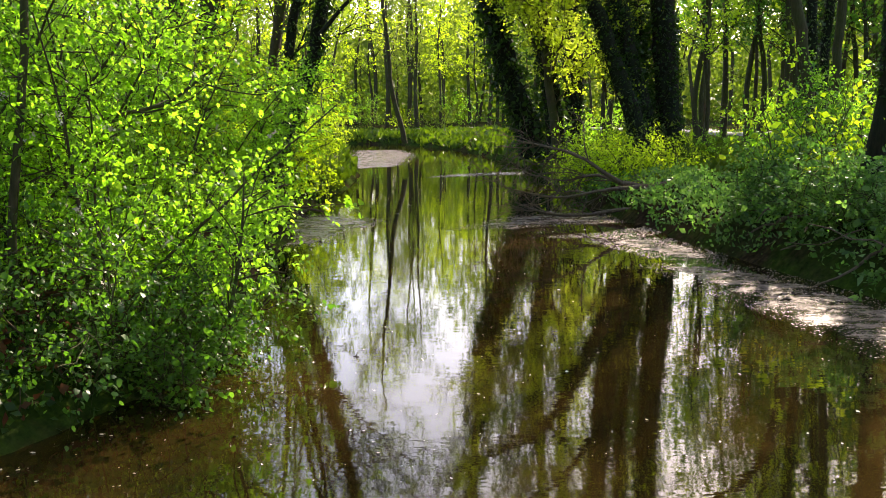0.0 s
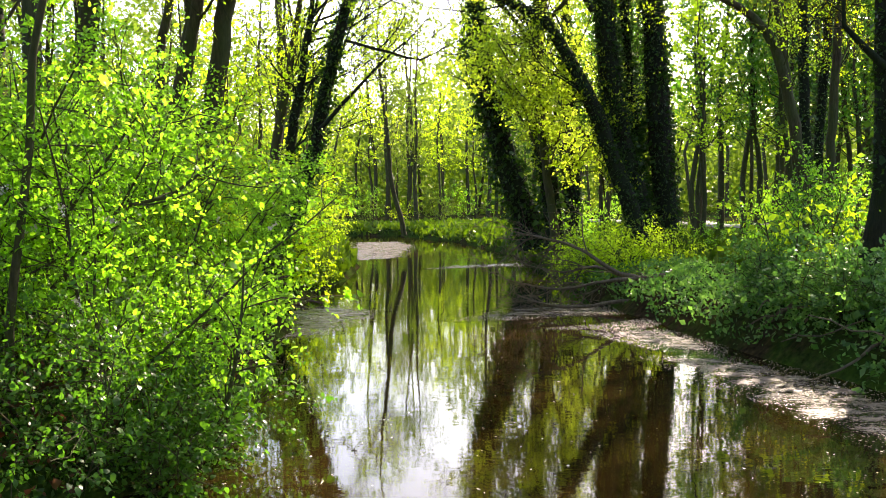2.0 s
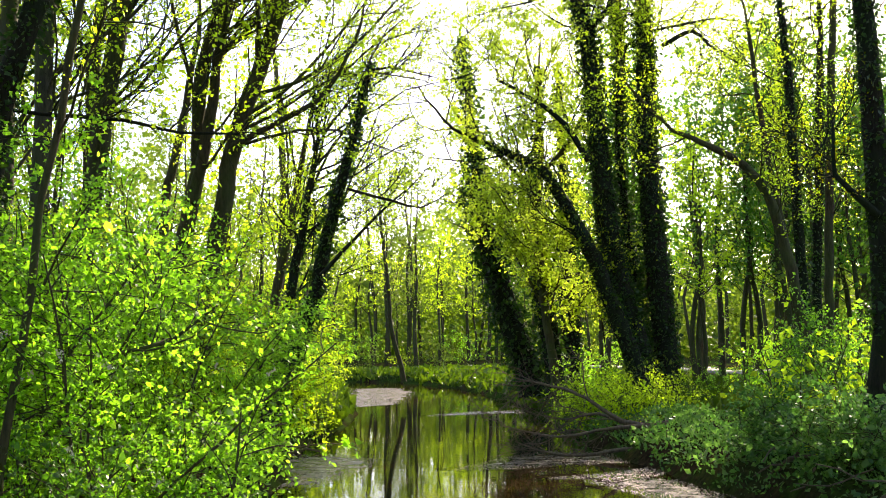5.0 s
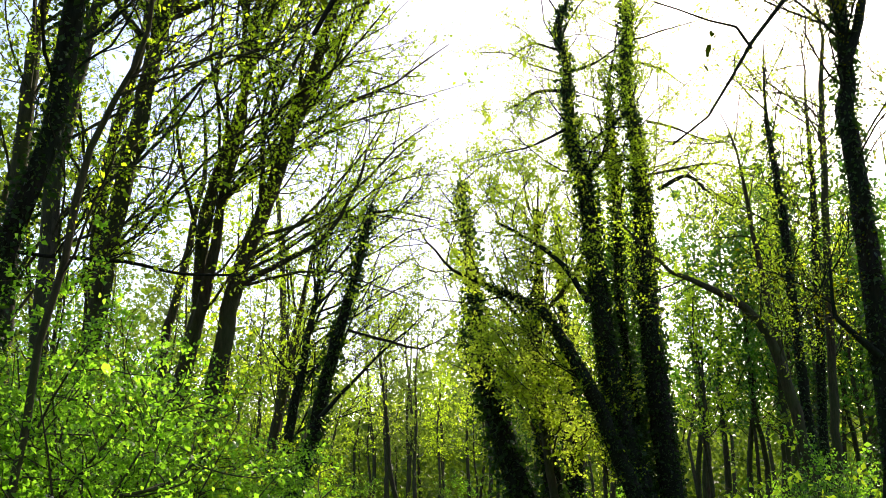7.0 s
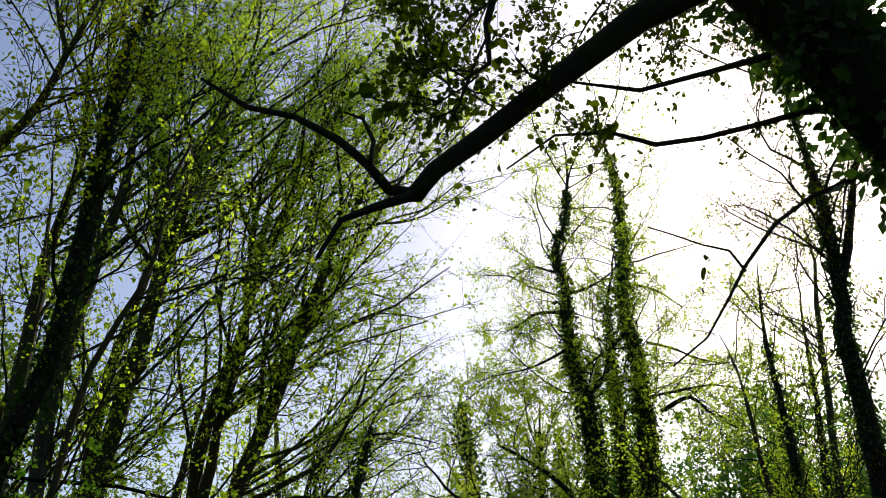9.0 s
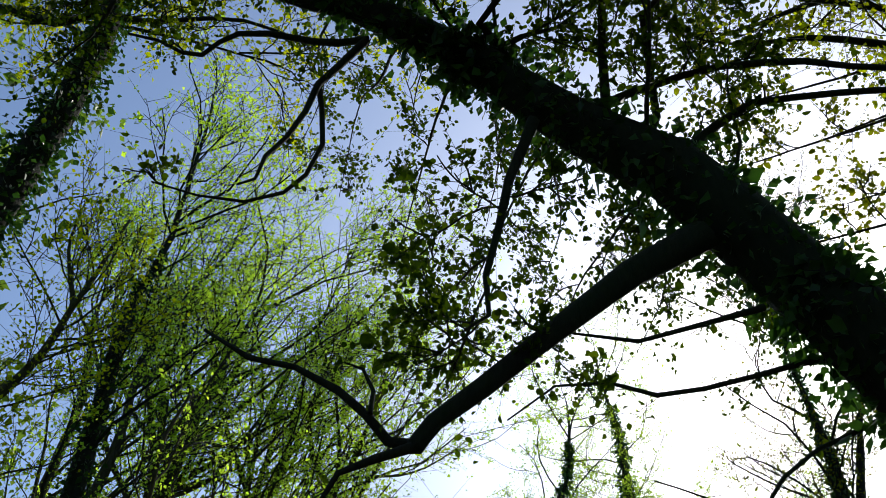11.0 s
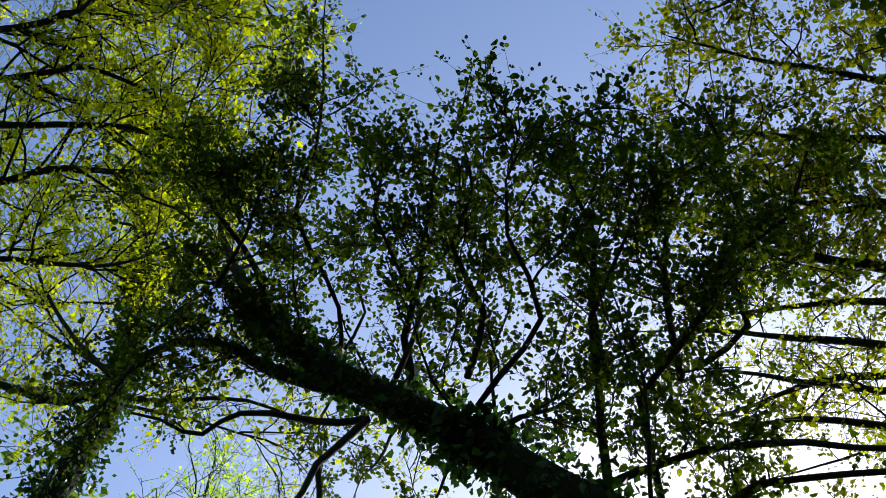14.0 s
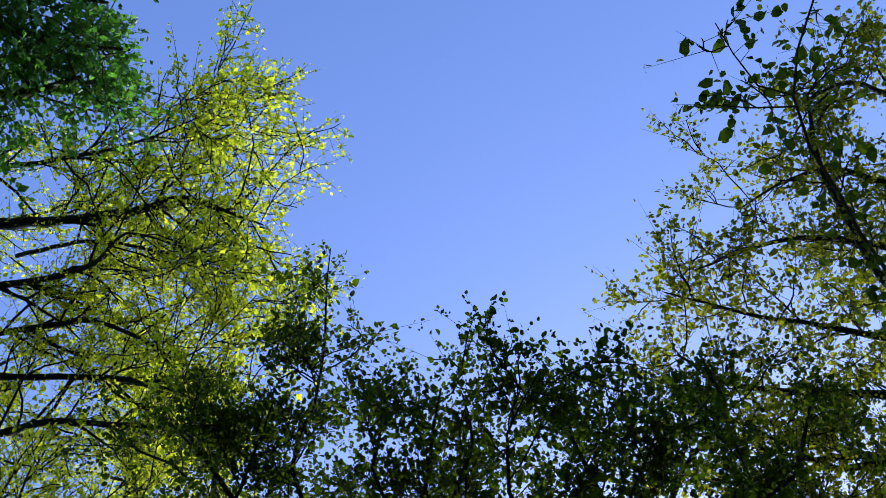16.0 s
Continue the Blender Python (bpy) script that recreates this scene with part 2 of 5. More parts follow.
def tube(shape, path, sides, rng=None, rough=0.0):
    """A tapered, slightly uneven round stem along a path of points with radii."""
    p, r = path[:, :3], path[:, 3]
    n = len(p)
    d = np.gradient(p, axis=0)
    d /= np.linalg.norm(d, axis=1, keepdims=True) + 1e-9
    ref = np.array([0.31, 0.95, 0.05]) if abs(d[:, 1]).mean() < 0.8 else np.array([0.0, 0.1, 0.99])
    u = np.cross(d, ref)
    u /= np.linalg.norm(u, axis=1, keepdims=True) + 1e-9
    w = np.cross(d, u)
    a = np.arange(sides) * 2 * math.pi / sides
    k = np.ones((n, sides))
    if rng is not None and rough:
        k += rng.normal(0, rough, (n, sides)) + rng.normal(0, rough, (1, sides))
    v = p[:, None] + (r[:, None] * k)[..., None] * (np.cos(a)[None, :, None] * u[:, None] + np.sin(a)[None, :, None] * w[:, None])
    i, j = np.meshgrid(np.arange(n - 1), np.arange(sides), indexing="ij")
    j2 = (j + 1) % sides
    quads = np.stack([i * sides + j, i * sides + j2, (i + 1) * sides + j2, (i + 1) * sides + j], -1).reshape(-1, 4)
    v = np.vstack([v.reshape(-1, 3), p[-1] + d[-1] * r[-1]])
    top = (n - 1) * sides
    tris = np.stack([top + np.arange(sides), top + (np.arange(sides) + 1) % sides, np.full(sides, n * sides)], -1)
    shape.add(v, quads, tris)


def unit(v):
    return v / (np.linalg.norm(v, axis=-1, keepdims=True) + 1e-9)


def leaves(shape, rng, at, way, size, round_leaf=False, up=0.6, vary=0.3):
    """Folded leaves: at, the stalk ends; way, the direction that each one points to."""
    n = len(at)
    if not n:
        return
    way = unit(way)
    normal = unit(rng.normal(0, 0.7, (n, 3)) + np.array([0, 0, up]))
    side = unit(np.cross(way, normal))
    normal = np.cross(side, way)
    s = (size * np.exp(rng.normal(0, vary, n)))[:, None]
    fold = rng.uniform(0.05, 0.3, n)[:, None]
    if round_leaf:
        w = 0.36 if round_leaf is True else round_leaf
        rows = [(0, 0, 0), (0.26, w, 1), (0.68, w * 0.86, 1), (1.0, 0, 0.2), (0.68, -w * 0.86, 1), (0.26, -w, 1)]
        tris = [(0, 1, 5), (1, 2, 5), (2, 4, 5), (2, 3, 4)]
    else:
        rows = [(0, 0, 0), (0.45, 0.36, 1), (1.0, 0, 0), (0.45, -0.36, 1)]
        tris = [(0, 1, 2), (0, 2, 3)]
    k = len(rows)
    v = np.empty((n, k, 3))
    for c, (along, out, lift) in enumerate(rows):
        v[:, c] = at + s * (way * along + side * out + normal * (lift * fold * 0.5 - along * along * 0.15))
    base = (np.arange(n) * k)[:, None, None]
    shape.add(v.reshape(-1, 3), tris=(base + np.array(tris)[None]).reshape(-1, 3))


def sprays(twig_shape, leaf_shape, rng, at, way, length, per, size, round_leaf=False, radius=0.006, droop=0.15, sides=3, spread=0.3, flat=0.6):
    """Leafy twigs from the points at, in the directions way."""
    n = len(at)
    if not n:
        return
    way = unit(way)
    ln = length * np.exp(rng.normal(0, 0.22, n))[:, None]
    bend = rng.normal(0, 0.35, (n, 3))
    bend[:, 2] -= droop
    us = np.array([0.0, 0.5, 1.0])
    pts = np.stack([at + ln * (way * u + bend * u * u) for u in us], 1)
    if twig_shape is not None:
        pts = pts[:, ::2]
        side = unit(np.cross(way, np.array([0.2, 0.3, 0.93])))
        other = np.cross(side, way)
        rad = radius * np.array([1.0, 0.3])
        a = np.arange(sides) * 2 * math.pi / sides
        ring = np.cos(a)[:, None, None] * side[None] + np.sin(a)[:, None, None] * other[None]
        v = pts[:, :, None] + rad[None, :, None, None] * ring.transpose(1, 0, 2)[:, None]
        i, j = np.meshgrid(np.arange(1), np.arange(sides), indexing="ij")
        j2 = (j + 1) % sides
        quad = np.stack([i * sides + j, i * sides + j2, (i + 1) * sides + j2, (i + 1) * sides + j], -1).reshape(-1, 4)
        base = (np.arange(n) * 2 * sides)[:, None, None]
        twig_shape.add(v.reshape(-1, 3), (base + quad[None]).reshape(-1, 4))
    u = rng.uniform(0.2, 1.05, (n, per))[..., None]
    spot = at[:, None] + ln[:, None] * (way[:, None] * u + bend[:, None] * u * u) + rng.normal(0, spread * 0.25, (n, per, 3)) * ln[:, None]
    aim = way[:, None] * 0.6 + rng.normal(0, 0.7, (n, per, 3))
    aim[..., 2] -= 0.15
    leaves(leaf_shape, rng, spot.reshape(-1, 3), aim.reshape(-1, 3), size, round_leaf, up=flat)


def bough(rng, start, way, length, radius, wander=0.22, rise=0.1, n=6):
    """A crooked bough: points with radii."""
    p, d = np.array(start, float), unit(np.array(way, float))
    out = [(*p, radius)]
    for i in range(1, n):
        d = unit(d + rng.normal(0, wander, 3) + np.array([0, 0, rise]))
        p = p + d * length / (n - 1)
        out.append((*p, radius * (1 - i / n) ** 0.8 + 0.003))
    return np.array(out)


def along(path, rng, n, lo=0.0, hi=1.0):
    """n random places on a path, with the path's direction there and its radius."""
    k = np.clip((rng.uniform(lo, hi, n) * (len(path) - 1)), 0, len(path) - 1.001)
    i = k.astype(int)
    f = (k - i)[:, None]
    at = path[i] * (1 - f) + path[i + 1] * f
    return at[:, :3], unit(path[i + 1, :3] - path[i, :3]), at[:, 3]


def path_length(path):
    return float(np.linalg.norm(np.diff(path[:, :3], axis=0), axis=1).sum())


def ivy_on(shape, rng, path, per_metre, size, lo=0.0, hi=1.0, shag=0.08):
    n = int(per_metre * path_length(path) * (hi - lo))
    at, d, r = along(path, rng, n, lo, hi)
    keep = rng.uniform(0, 1, n) < 1.15 - 0.6 * (at[:, 2] - at[:, 2].min()) / (np.ptp(at[:, 2]) + 0.01)
    at, d, r = at[keep], d[keep], r[keep]
    n = len(at)
    out = unit(np.cross(d, rng.normal(0, 1, (n, 3))))
    depth = rng.uniform(0.6, 1.0, n) * r + np.abs(rng.normal(0, shag, n)) * np.minimum(1, 0.35 + 4 * r)
    aim = out * 0.6 + rng.normal(0, 0.5, (n, 3)) + np.array([0, 0, -0.4])
    leaves(shape, rng, at + out * depth[:, None], aim, size, up=0.1)


def tree(name, label, stems, limbs=(), sparse=(), seed=1, leaf=SPRING, bark=BARK, boughs=(10, 0.35, 1.0, 2.5), sub=2, twigs=7, twig_len=0.55,
         per=7, size=0.08, round_leaf=False, ivy=None, limb_twigs=6, limb_boughs=1.5, limb_reach=1.2, aim=(0, 0, 0), rise=0.1, wander=0.2,
         twig_radius=0.006, sides=9, bare_twigs=True, crown_label="", category="tree", grow=True, fine=0.3, stout=0.014, sparse_share=0.35, airy=(), airy_share=0.3):
    """stems and limbs: lists of (x, y, z, radius). boughs: how many on each stem, from which share of its height to which, how long."""
    rng = np.random.default_rng(seed)
    base = np.array(stems[0][0][:3])
    thing = tagged(new(name), label, category)
    thing.location = base
    leaf_shape, twig_shape, branch = Shape(), Shape(), Shape()
    off = np.array([*base, 0.0])
    carriers = []

    def spread(path, count, lo, hi, length, level):
        at, d, r = along(path, rng, count, lo, hi)
        for a, dd, rr in zip(at, d, r):
            way = unit(np.cross(dd, rng.normal(0, 1, 3))) * 0.9 + dd * rng.uniform(0.3, 1.1) + np.array(aim)
            long = length * rng.uniform(0.5, 1.25)
            b = bough(rng, a, way, long, max(0.005, min(rr * 0.5, long * stout)), wander=wander, rise=rise)
            tube(branch, smooth_path(b, fine), (5 if level == 0 else 4) if fine < 0.5 else 3)
            carriers.append((b, 1.0))
            if level < 1 and sub:
                spread(b, sub, 0.3, 0.9, length * 0.5, level + 1)

    for s in stems:
        s = list(s)
        if grow and s[-1][3] > 0.03:
            tip = bough(rng, s[-1][:3], unit(np.array(s[-1][:3]) - np.array(s[-2][:3])) + np.array([0, 0, 0.5]), min(4.5, s[-1][3] * 40), s[-1][3], wander=0.1, rise=0.05)
            s += [tuple(t) for t in tip[1:]]
        path = smooth_path(np.array(s) - off, 0.35)
        if ivy:
            path[:, 3] *= 0.86
        path[1:-1, :3] += rng.normal(0, 0.012, (len(path) - 2, 3))
        trunk = Shape()
        tube(trunk, path, sides, rng, 0.05)
        stem = part("trunk", trunk, bark, thing, smooth=True)
        count, lo, hi, length = boughs
        if count:
            spread(path, count, lo, hi, length, 0)
        if ivy:
            ivy_shape = Shape()
            ivy_on(ivy_shape, rng, path, *ivy)
            tagged(part("ivy", ivy_shape, IVY, stem, "dark glossy ivy leaves"), kind="stuff")
    for l, full in [(l, 1.0) for l in limbs] + [(l, sparse_share) for l in sparse] + [(l, airy_share) for l in airy]:
        path = smooth_path(np.array(l) - off, 0.25)
        path[1:-1, :3] += rng.normal(0, 1, (len(path) - 2, 3)) * (0.004 + 0.08 * path[1:-1, 3:])
        one = Shape()
        tube(one, path, 7, rng, 0.05)
        part("limb", one, bark, thing, smooth=True)
        carriers.append((path, full * limb_twigs / max(twigs, 1)))
        spread(path, int(path_length(path) * limb_boughs * full + full), 0.2, 1.0, limb_reach * (0.4 + 0.6 * full), 0)
    if branch.n:
        tagged(part("branchwork", branch, bark, thing, smooth=True), kind="stuff")
    for path, share in carriers:
        n = max(1, int(path_length(path) * twigs * share + rng.uniform(0, 1)))
        at, d, r = along(path, rng, n, 0.15, 1.0)
        way = unit(np.cross(d, rng.normal(0, 1, (n, 3)))) * 0.8 + d * rng.uniform(0.1, 1.1, (n, 1)) + np.array(aim) * 0.5
        sprays(twig_shape if bare_twigs else None, leaf_shape, rng, at, way, twig_len, per, size, round_leaf, twig_radius)
    if twig_shape.n:
        tagged(part("brushwood", twig_shape, bark, thing), kind="stuff")
    if leaf_shape.n:
        tagged(part("crown", leaf_shape, leaf, thing, crown_label), kind="stuff")
    return thing


# ---- ground, water, path ----
SHORE = [(-9, 2.6), (-4.5, 5.0), (-2.9, 5.9), (-2.5, 6.6), (-2.1, 7.9), (-2.3, 11), (-2.7, 17), (-3.2, 21), (-2.8, 27), (-2.9, 35),
         (-4.5, 45), (-5.5, 56), (-14, 60), (-60, 64), (-60, 72), (-12, 71), (-3, 67.5), (1, 56), (2.6, 45), (3.0, 38), (3.2, 31),
         (3.3, 23.5), (3.7, 19.5), (4.1, 15.2), (4.6, 13.5), (4.9, 12), (5.2, 10.5), (5.1, 7), (5.2, 3), (5.6, -8), (5.6, -60), (-7, -60), (-7.5, -6)]


def from_edge(outline, x, y):
    """Signed distance to a closed outline: negative inside it."""
    p = np.array(outline, float)
    q = np.roll(p, -1, axis=0)
    best = np.full(x.shape, 1e9)
    inside = np.zeros(x.shape, bool)
    for (ax, ay), (bx, by) in zip(p, q):
        dx, dy = bx - ax, by - ay
        u = np.clip(((x - ax) * dx + (y - ay) * dy) / (dx * dx + dy * dy), 0, 1)
        best = np.minimum(best, np.hypot(x - ax - u * dx, y - ay - u * dy))
        cross = (ay > y) != (by > y)
        with np.errstate(divide="ignore", invalid="ignore"):
            inside ^= cross & (x < (bx - ax) * (y - ay) / (by - ay if by != ay else 1e-9) + ax)
    return np.where(inside, -best, best)


def from_shore(x, y):
    """Signed distance to the stream's edge: negative over water."""
    return from_edge(SHORE, x, y)


def height(x, y):
    d = from_shore(x, y) + 0.12 * np.sin(x * 1.7 + y * 0.9) * np.sin(y * 1.3 - x * 0.6)
    bank = np.interp(d, [-3, -0.6, 0.0, 0.35, 1.2, 6, 20, 60], [-1.0, -0.5, -0.06, 0.32, 0.55, 0.7, 0.85, 1.1])
    return bank + np.where(d > 0.3, 0.07 * np.sin(x * 0.8) * np.cos(y * 0.7) + 0.04 * np.sin(x * 2.3 + y * 1.9), 0)


def ground():
    near_x = np.arange(-14, 16.01, 0.3)
    xs = np.concatenate([-np.geomspace(1500, 15, 40), near_x, np.geomspace(17, 1500, 40)])
    ys = np.concatenate([-np.geomspace(1500, 12, 30), np.arange(-11, 30, 0.35), np.arange(30, 90, 0.8), np.geomspace(91, 2500, 35)])
    x, y = np.meshgrid(xs, ys)
    z = height(x, y)
    s = Shape()
    nx, ny = len(xs), len(ys)
    i, j = np.meshgrid(np.arange(ny - 1), np.arange(nx - 1), indexing="ij")
    quads = np.stack([i * nx + j, i * nx + j + 1, (i + 1) * nx + j + 1, (i + 1) * nx + j], -1).reshape(-1, 4)
    s.add(np.stack([x, y, z], -1).reshape(-1, 3), quads)
    ob = part("ground", s, GROUND, smooth=True)
    return tagged(ob, "brown and green forest floor with stream banks", "ground", kind="structure")


def water():
    s = Shape()
    s.add([(-70, -65, 0), (12, -65, 0), (12, 76, 0), (-70, 76, 0)], [(0, 1, 2, 3)])
    ob = part("water", s, WATER)
    return tagged(ob, "still brown stream water mirroring trees and sky", "water", kind="structure")


ground()
water()


def ribbon(name, points, width, lift, material, label, category, kind=""):
    p = np.array(points, float)
    fine = smooth_path(np.column_stack([p, np.zeros(len(p)), np.full(len(p), width)]), 0.8)
    d = np.gradient(fine[:, :2], axis=0)
    n = np.stack([-d[:, 1], d[:, 0]], -1)
    n /= np.linalg.norm(n, axis=1, keepdims=True)
    s = Shape()
    rows = []
    for side in (-1, -0.9, 0.9, 1):
        xy = fine[:, :2] + n * side * width / 2
        z = height(xy[:, 0], xy[:, 1]) + (lift if abs(side) < 1 else -0.1)
        rows.append(np.column_stack([xy, z]))
    m = len(fine)
    v = np.concatenate(rows)
    quads = [(r * m + i, r * m + i + 1, (r + 1) * m + i + 1, (r + 1) * m + i) for r in range(3) for i in range(m - 1)]
    s.add(v, quads)
    return tagged(part(name, s, material, smooth=True), label, category, kind=kind)


ribbon("path", [(-40, 80), (-12, 77), (-2, 77), (6, 79), (14, 70), (18, 52), (22, 40), (36, 34)], 2.6, 0.13, PATH, "pale sandy footpath behind the stream bank", "path", "structure")


def scum_mat(label, outline, seed):
    """A ragged raft: its film carries how closely it covers the water, and loose pollen lies on it."""
    rng = np.random.default_rng(seed)
    p = np.array(outline, float)
    (x0, y0), (x1, y1) = p.min(0) - 0.5, p.max(0) + 0.5
    step = max(0.1, (y1 - y0) / 90)
    xs, ys = np.arange(x0, x1, step), np.arange(y0, y1, step)
    x, y = np.meshgrid(xs, ys)
    d = from_edge(outline, x, y) + 0.1 * np.sin(x * 5.1 + y * 2.3) + 0.08 * np.sin(y * 6.7 - x * 3.1)
    nx, ny = len(xs), len(ys)
    i, j = np.meshgrid(np.arange(ny - 1), np.arange(nx - 1), indexing="ij")
    quads = np.stack([i * nx + j, i * nx + j + 1, (i + 1) * nx + j + 1, (i + 1) * nx + j], -1).reshape(-1, 4)
    s = Shape()
    near = (d.ravel()[quads] < 0.25).any(1)
    used, again = np.unique(quads[near], return_inverse=True)
    s.add(np.stack([x, y, np.full(x.shape, 0.005)], -1).reshape(-1, 3)[used], again.reshape(-1, 4))
    thing = tagged(new("floating_scum"), label, "scum", "scum on the stream")
    film = part("film", s, SCUM, thing)
    cover = film.data.attributes.new("cover", "FLOAT", "POINT")
    cover.data.foreach_set("value", np.clip(0.35 - d.ravel()[used] * 1.9, 0, 1).astype(np.float32))
    m = int(min(2400, 200 + nx * ny * step * step * 150))
    spot = rng.uniform((x0, y0), (x1, y1), (m * 3, 2))
    spot = spot[from_edge(outline, spot[:, 0], spot[:, 1]) < 0.12][:m]
    m = len(spot)
    k = 6
    turn = np.arange(k) * 2 * math.pi / k + rng.uniform(0, 1, (m, 1))
    reach = rng.uniform(0.004, 0.011, (m, 1)) * np.exp(rng.normal(0, 0.3, (m, k)))
    edge = np.stack([spot[:, :1] + np.cos(turn) * reach, spot[:, 1:] + np.sin(turn) * reach * 1.3, np.full((m, k), 0.007)], -1)
    top = np.concatenate([spot, np.full((m, 1), 0.012)], 1)[:, None]
    tri = np.array([(j, (j + 1) % k, k) for j in range(k)])
    dust = Shape()
    dust.add(np.concatenate([edge, top], 1).reshape(-1, 3), tris=((np.arange(m) * (k + 1))[:, None, None] + tri[None]).reshape(-1, 3))
    tagged(part("pollen", dust, CLUMP, thing), kind="stuff")
    return thing


scum_mat("pinkish film of pollen drifting on the water", [(-2.9, 15.6), (-2.0, 16.3), (-1.5, 18.5), (-1.35, 20.0), (-2.4, 21.0), (-3.3, 21.0), (-3.0, 18.0)], 1)
scum_mat("pinkish film of pollen drifting on the water", [(0.3, 18.3), (1.4, 18.4), (2.4, 19.0), (3.8, 19.4), (3.6, 20.8), (2.4, 21.5), (1.2, 20.0)], 2)
scum_mat("pinkish film of pollen drifting on the water", [(1.9, 17.0), (3.0, 17.6), (3.9, 18.4), (3.9, 17.6), (3.4, 17.0)], 3)
scum_mat("pinkish film of pollen drifting on the water", [(2.5, 16.6), (3.2, 14.6), (4.0, 14.0), (4.3, 14.9), (4.0, 16.6), (3.3, 17.0)], 4)
scum_mat("broad sunlit mat of pollen along the bank", [(2.9, 13.8), (3.3, 11.6), (3.7, 9.9), (3.9, 8.6), (4.4, 7.2), (5.1, 7.2), (5.1, 10.0), (4.9, 12.0), (4.5, 13.4), (3.8, 13.9)], 5)
scum_mat("pale film of pollen in the far bend", [(-3.6, 38), (-1.6, 40), (-1.4, 52), (-2.5, 58), (-5.2, 57), (-4.3, 45)], 6)
scum_mat("thin streak of pollen across the stream", [(-0.5, 33.0), (2.8, 34.5), (2.9, 36.0), (0.5, 34.8)], 7)

# ---- centre lines of trunks and limbs: x, y, z, radius ----
line_l1 = [(-3.39, 7.50, 0.50, 0.044), (-3.32, 7.50, 1.59, 0.035), (-3.23, 7.50, 2.07, 0.033), (-3.17, 7.50, 2.69, 0.032), (-3.13, 7.50, 3.36, 0.030), (-2.98, 7.50, 4.04, 0.029), (-2.92, 7.50, 4.51, 0.030), (-2.83, 7.50, 4.97, 0.029), (-2.67, 7.50, 5.38, 0.027), (-2.46, 7.50, 6.05, 0.020), (-2.44, 7.50, 6.73, 0.018), (-2.28, 7.50, 7.14, 0.015)]
line_l2 = [(-6.31, 15.00, 0.60, 0.187), (-6.28, 15.00, 3.70, 0.149), (-6.24, 15.00, 5.15, 0.146), (-6.25, 15.00, 6.55, 0.139), (-6.21, 15.00, 7.60, 0.137), (-6.05, 15.00, 8.80, 0.130), (-5.90, 15.00, 9.82, 0.102), (-5.66, 15.00, 11.16, 0.084), (-5.61, 15.00, 12.36, 0.070)]
line_l3 = [(-5.92, 12.50, 0.60, 0.220), (-5.86, 12.50, 4.43, 0.176), (-5.77, 12.50, 5.36, 0.178), (-5.58, 12.50, 6.07, 0.179), (-5.33, 12.50, 6.95, 0.173), (-5.25, 12.50, 7.88, 0.176), (-5.18, 12.50, 8.92, 0.173), (-5.10, 12.50, 10.48, 0.154), (-5.14, 12.50, 11.01, 0.147), (-4.99, 12.50, 12.38, 0.106), (-4.74, 12.50, 13.38, 0.070), (-4.60, 12.50, 14.90, 0.047), (-4.50, 12.50, 17.28, 0.029)]
line_l12 = [(-5.93, 13.00, 5.49, 0.025), (-5.17, 13.00, 5.41, 0.029), (-4.35, 13.00, 5.34, 0.026), (-3.54, 13.00, 5.17, 0.021), (-2.75, 13.00, 5.14, 0.014)]
line_l3b = [(-7.84, 17.00, 0.70, 0.201), (-7.79, 17.00, 3.90, 0.161), (-7.72, 17.00, 5.34, 0.151), (-7.75, 17.00, 8.01, 0.145), (-7.72, 17.00, 9.95, 0.139), (-7.69, 17.00, 10.85, 0.118), (-7.46, 17.00, 12.52, 0.091)]
line_l4 = [(-6.59, 17.00, 0.60, 0.169), (-6.47, 17.00, 2.61, 0.135), (-6.29, 17.00, 3.91, 0.130), (-6.22, 17.00, 5.53, 0.126), (-6.20, 17.00, 7.11, 0.118), (-6.16, 17.00, 7.97, 0.108), (-5.99, 17.00, 8.96, 0.099), (-5.67, 17.00, 10.69, 0.085), (-5.59, 17.00, 12.33, 0.071)]
line_l5 = [(-6.20, 16.00, 0.60, 0.208), (-6.03, 16.00, 2.87, 0.166), (-5.78, 16.00, 4.85, 0.162), (-5.62, 16.00, 6.51, 0.160), (-5.48, 16.00, 7.52, 0.157), (-5.26, 16.00, 8.76, 0.155), (-5.06, 16.00, 10.18, 0.143), (-4.78, 16.00, 11.85, 0.127), (-4.62, 16.00, 12.47, 0.112), (-4.43, 16.00, 12.98, 0.079)]
line_l6 = [(-7.03, 24.00, 0.60, 0.144), (-6.88, 24.00, 5.61, 0.115), (-6.67, 24.00, 6.89, 0.109), (-6.42, 24.00, 8.34, 0.095), (-6.25, 24.00, 9.53, 0.074)]
line_l7 = [(-5.29, 18.50, 0.60, 0.220), (-5.09, 18.50, 3.42, 0.176), (-4.81, 18.50, 4.93, 0.166), (-4.68, 18.50, 6.03, 0.150), (-4.64, 18.50, 7.62, 0.136), (-4.27, 18.50, 9.02, 0.115), (-3.97, 18.50, 10.34, 0.088), (-3.88, 18.50, 11.67, 0.072), (-3.64, 18.50, 13.17, 0.050)]
line_l7b = [(-4.73, 18.30, 5.01, 0.120), (-4.41, 18.30, 6.54, 0.110), (-4.27, 18.30, 8.01, 0.090), (-3.95, 18.30, 9.65, 0.069), (-4.05, 18.30, 10.79, 0.053)]
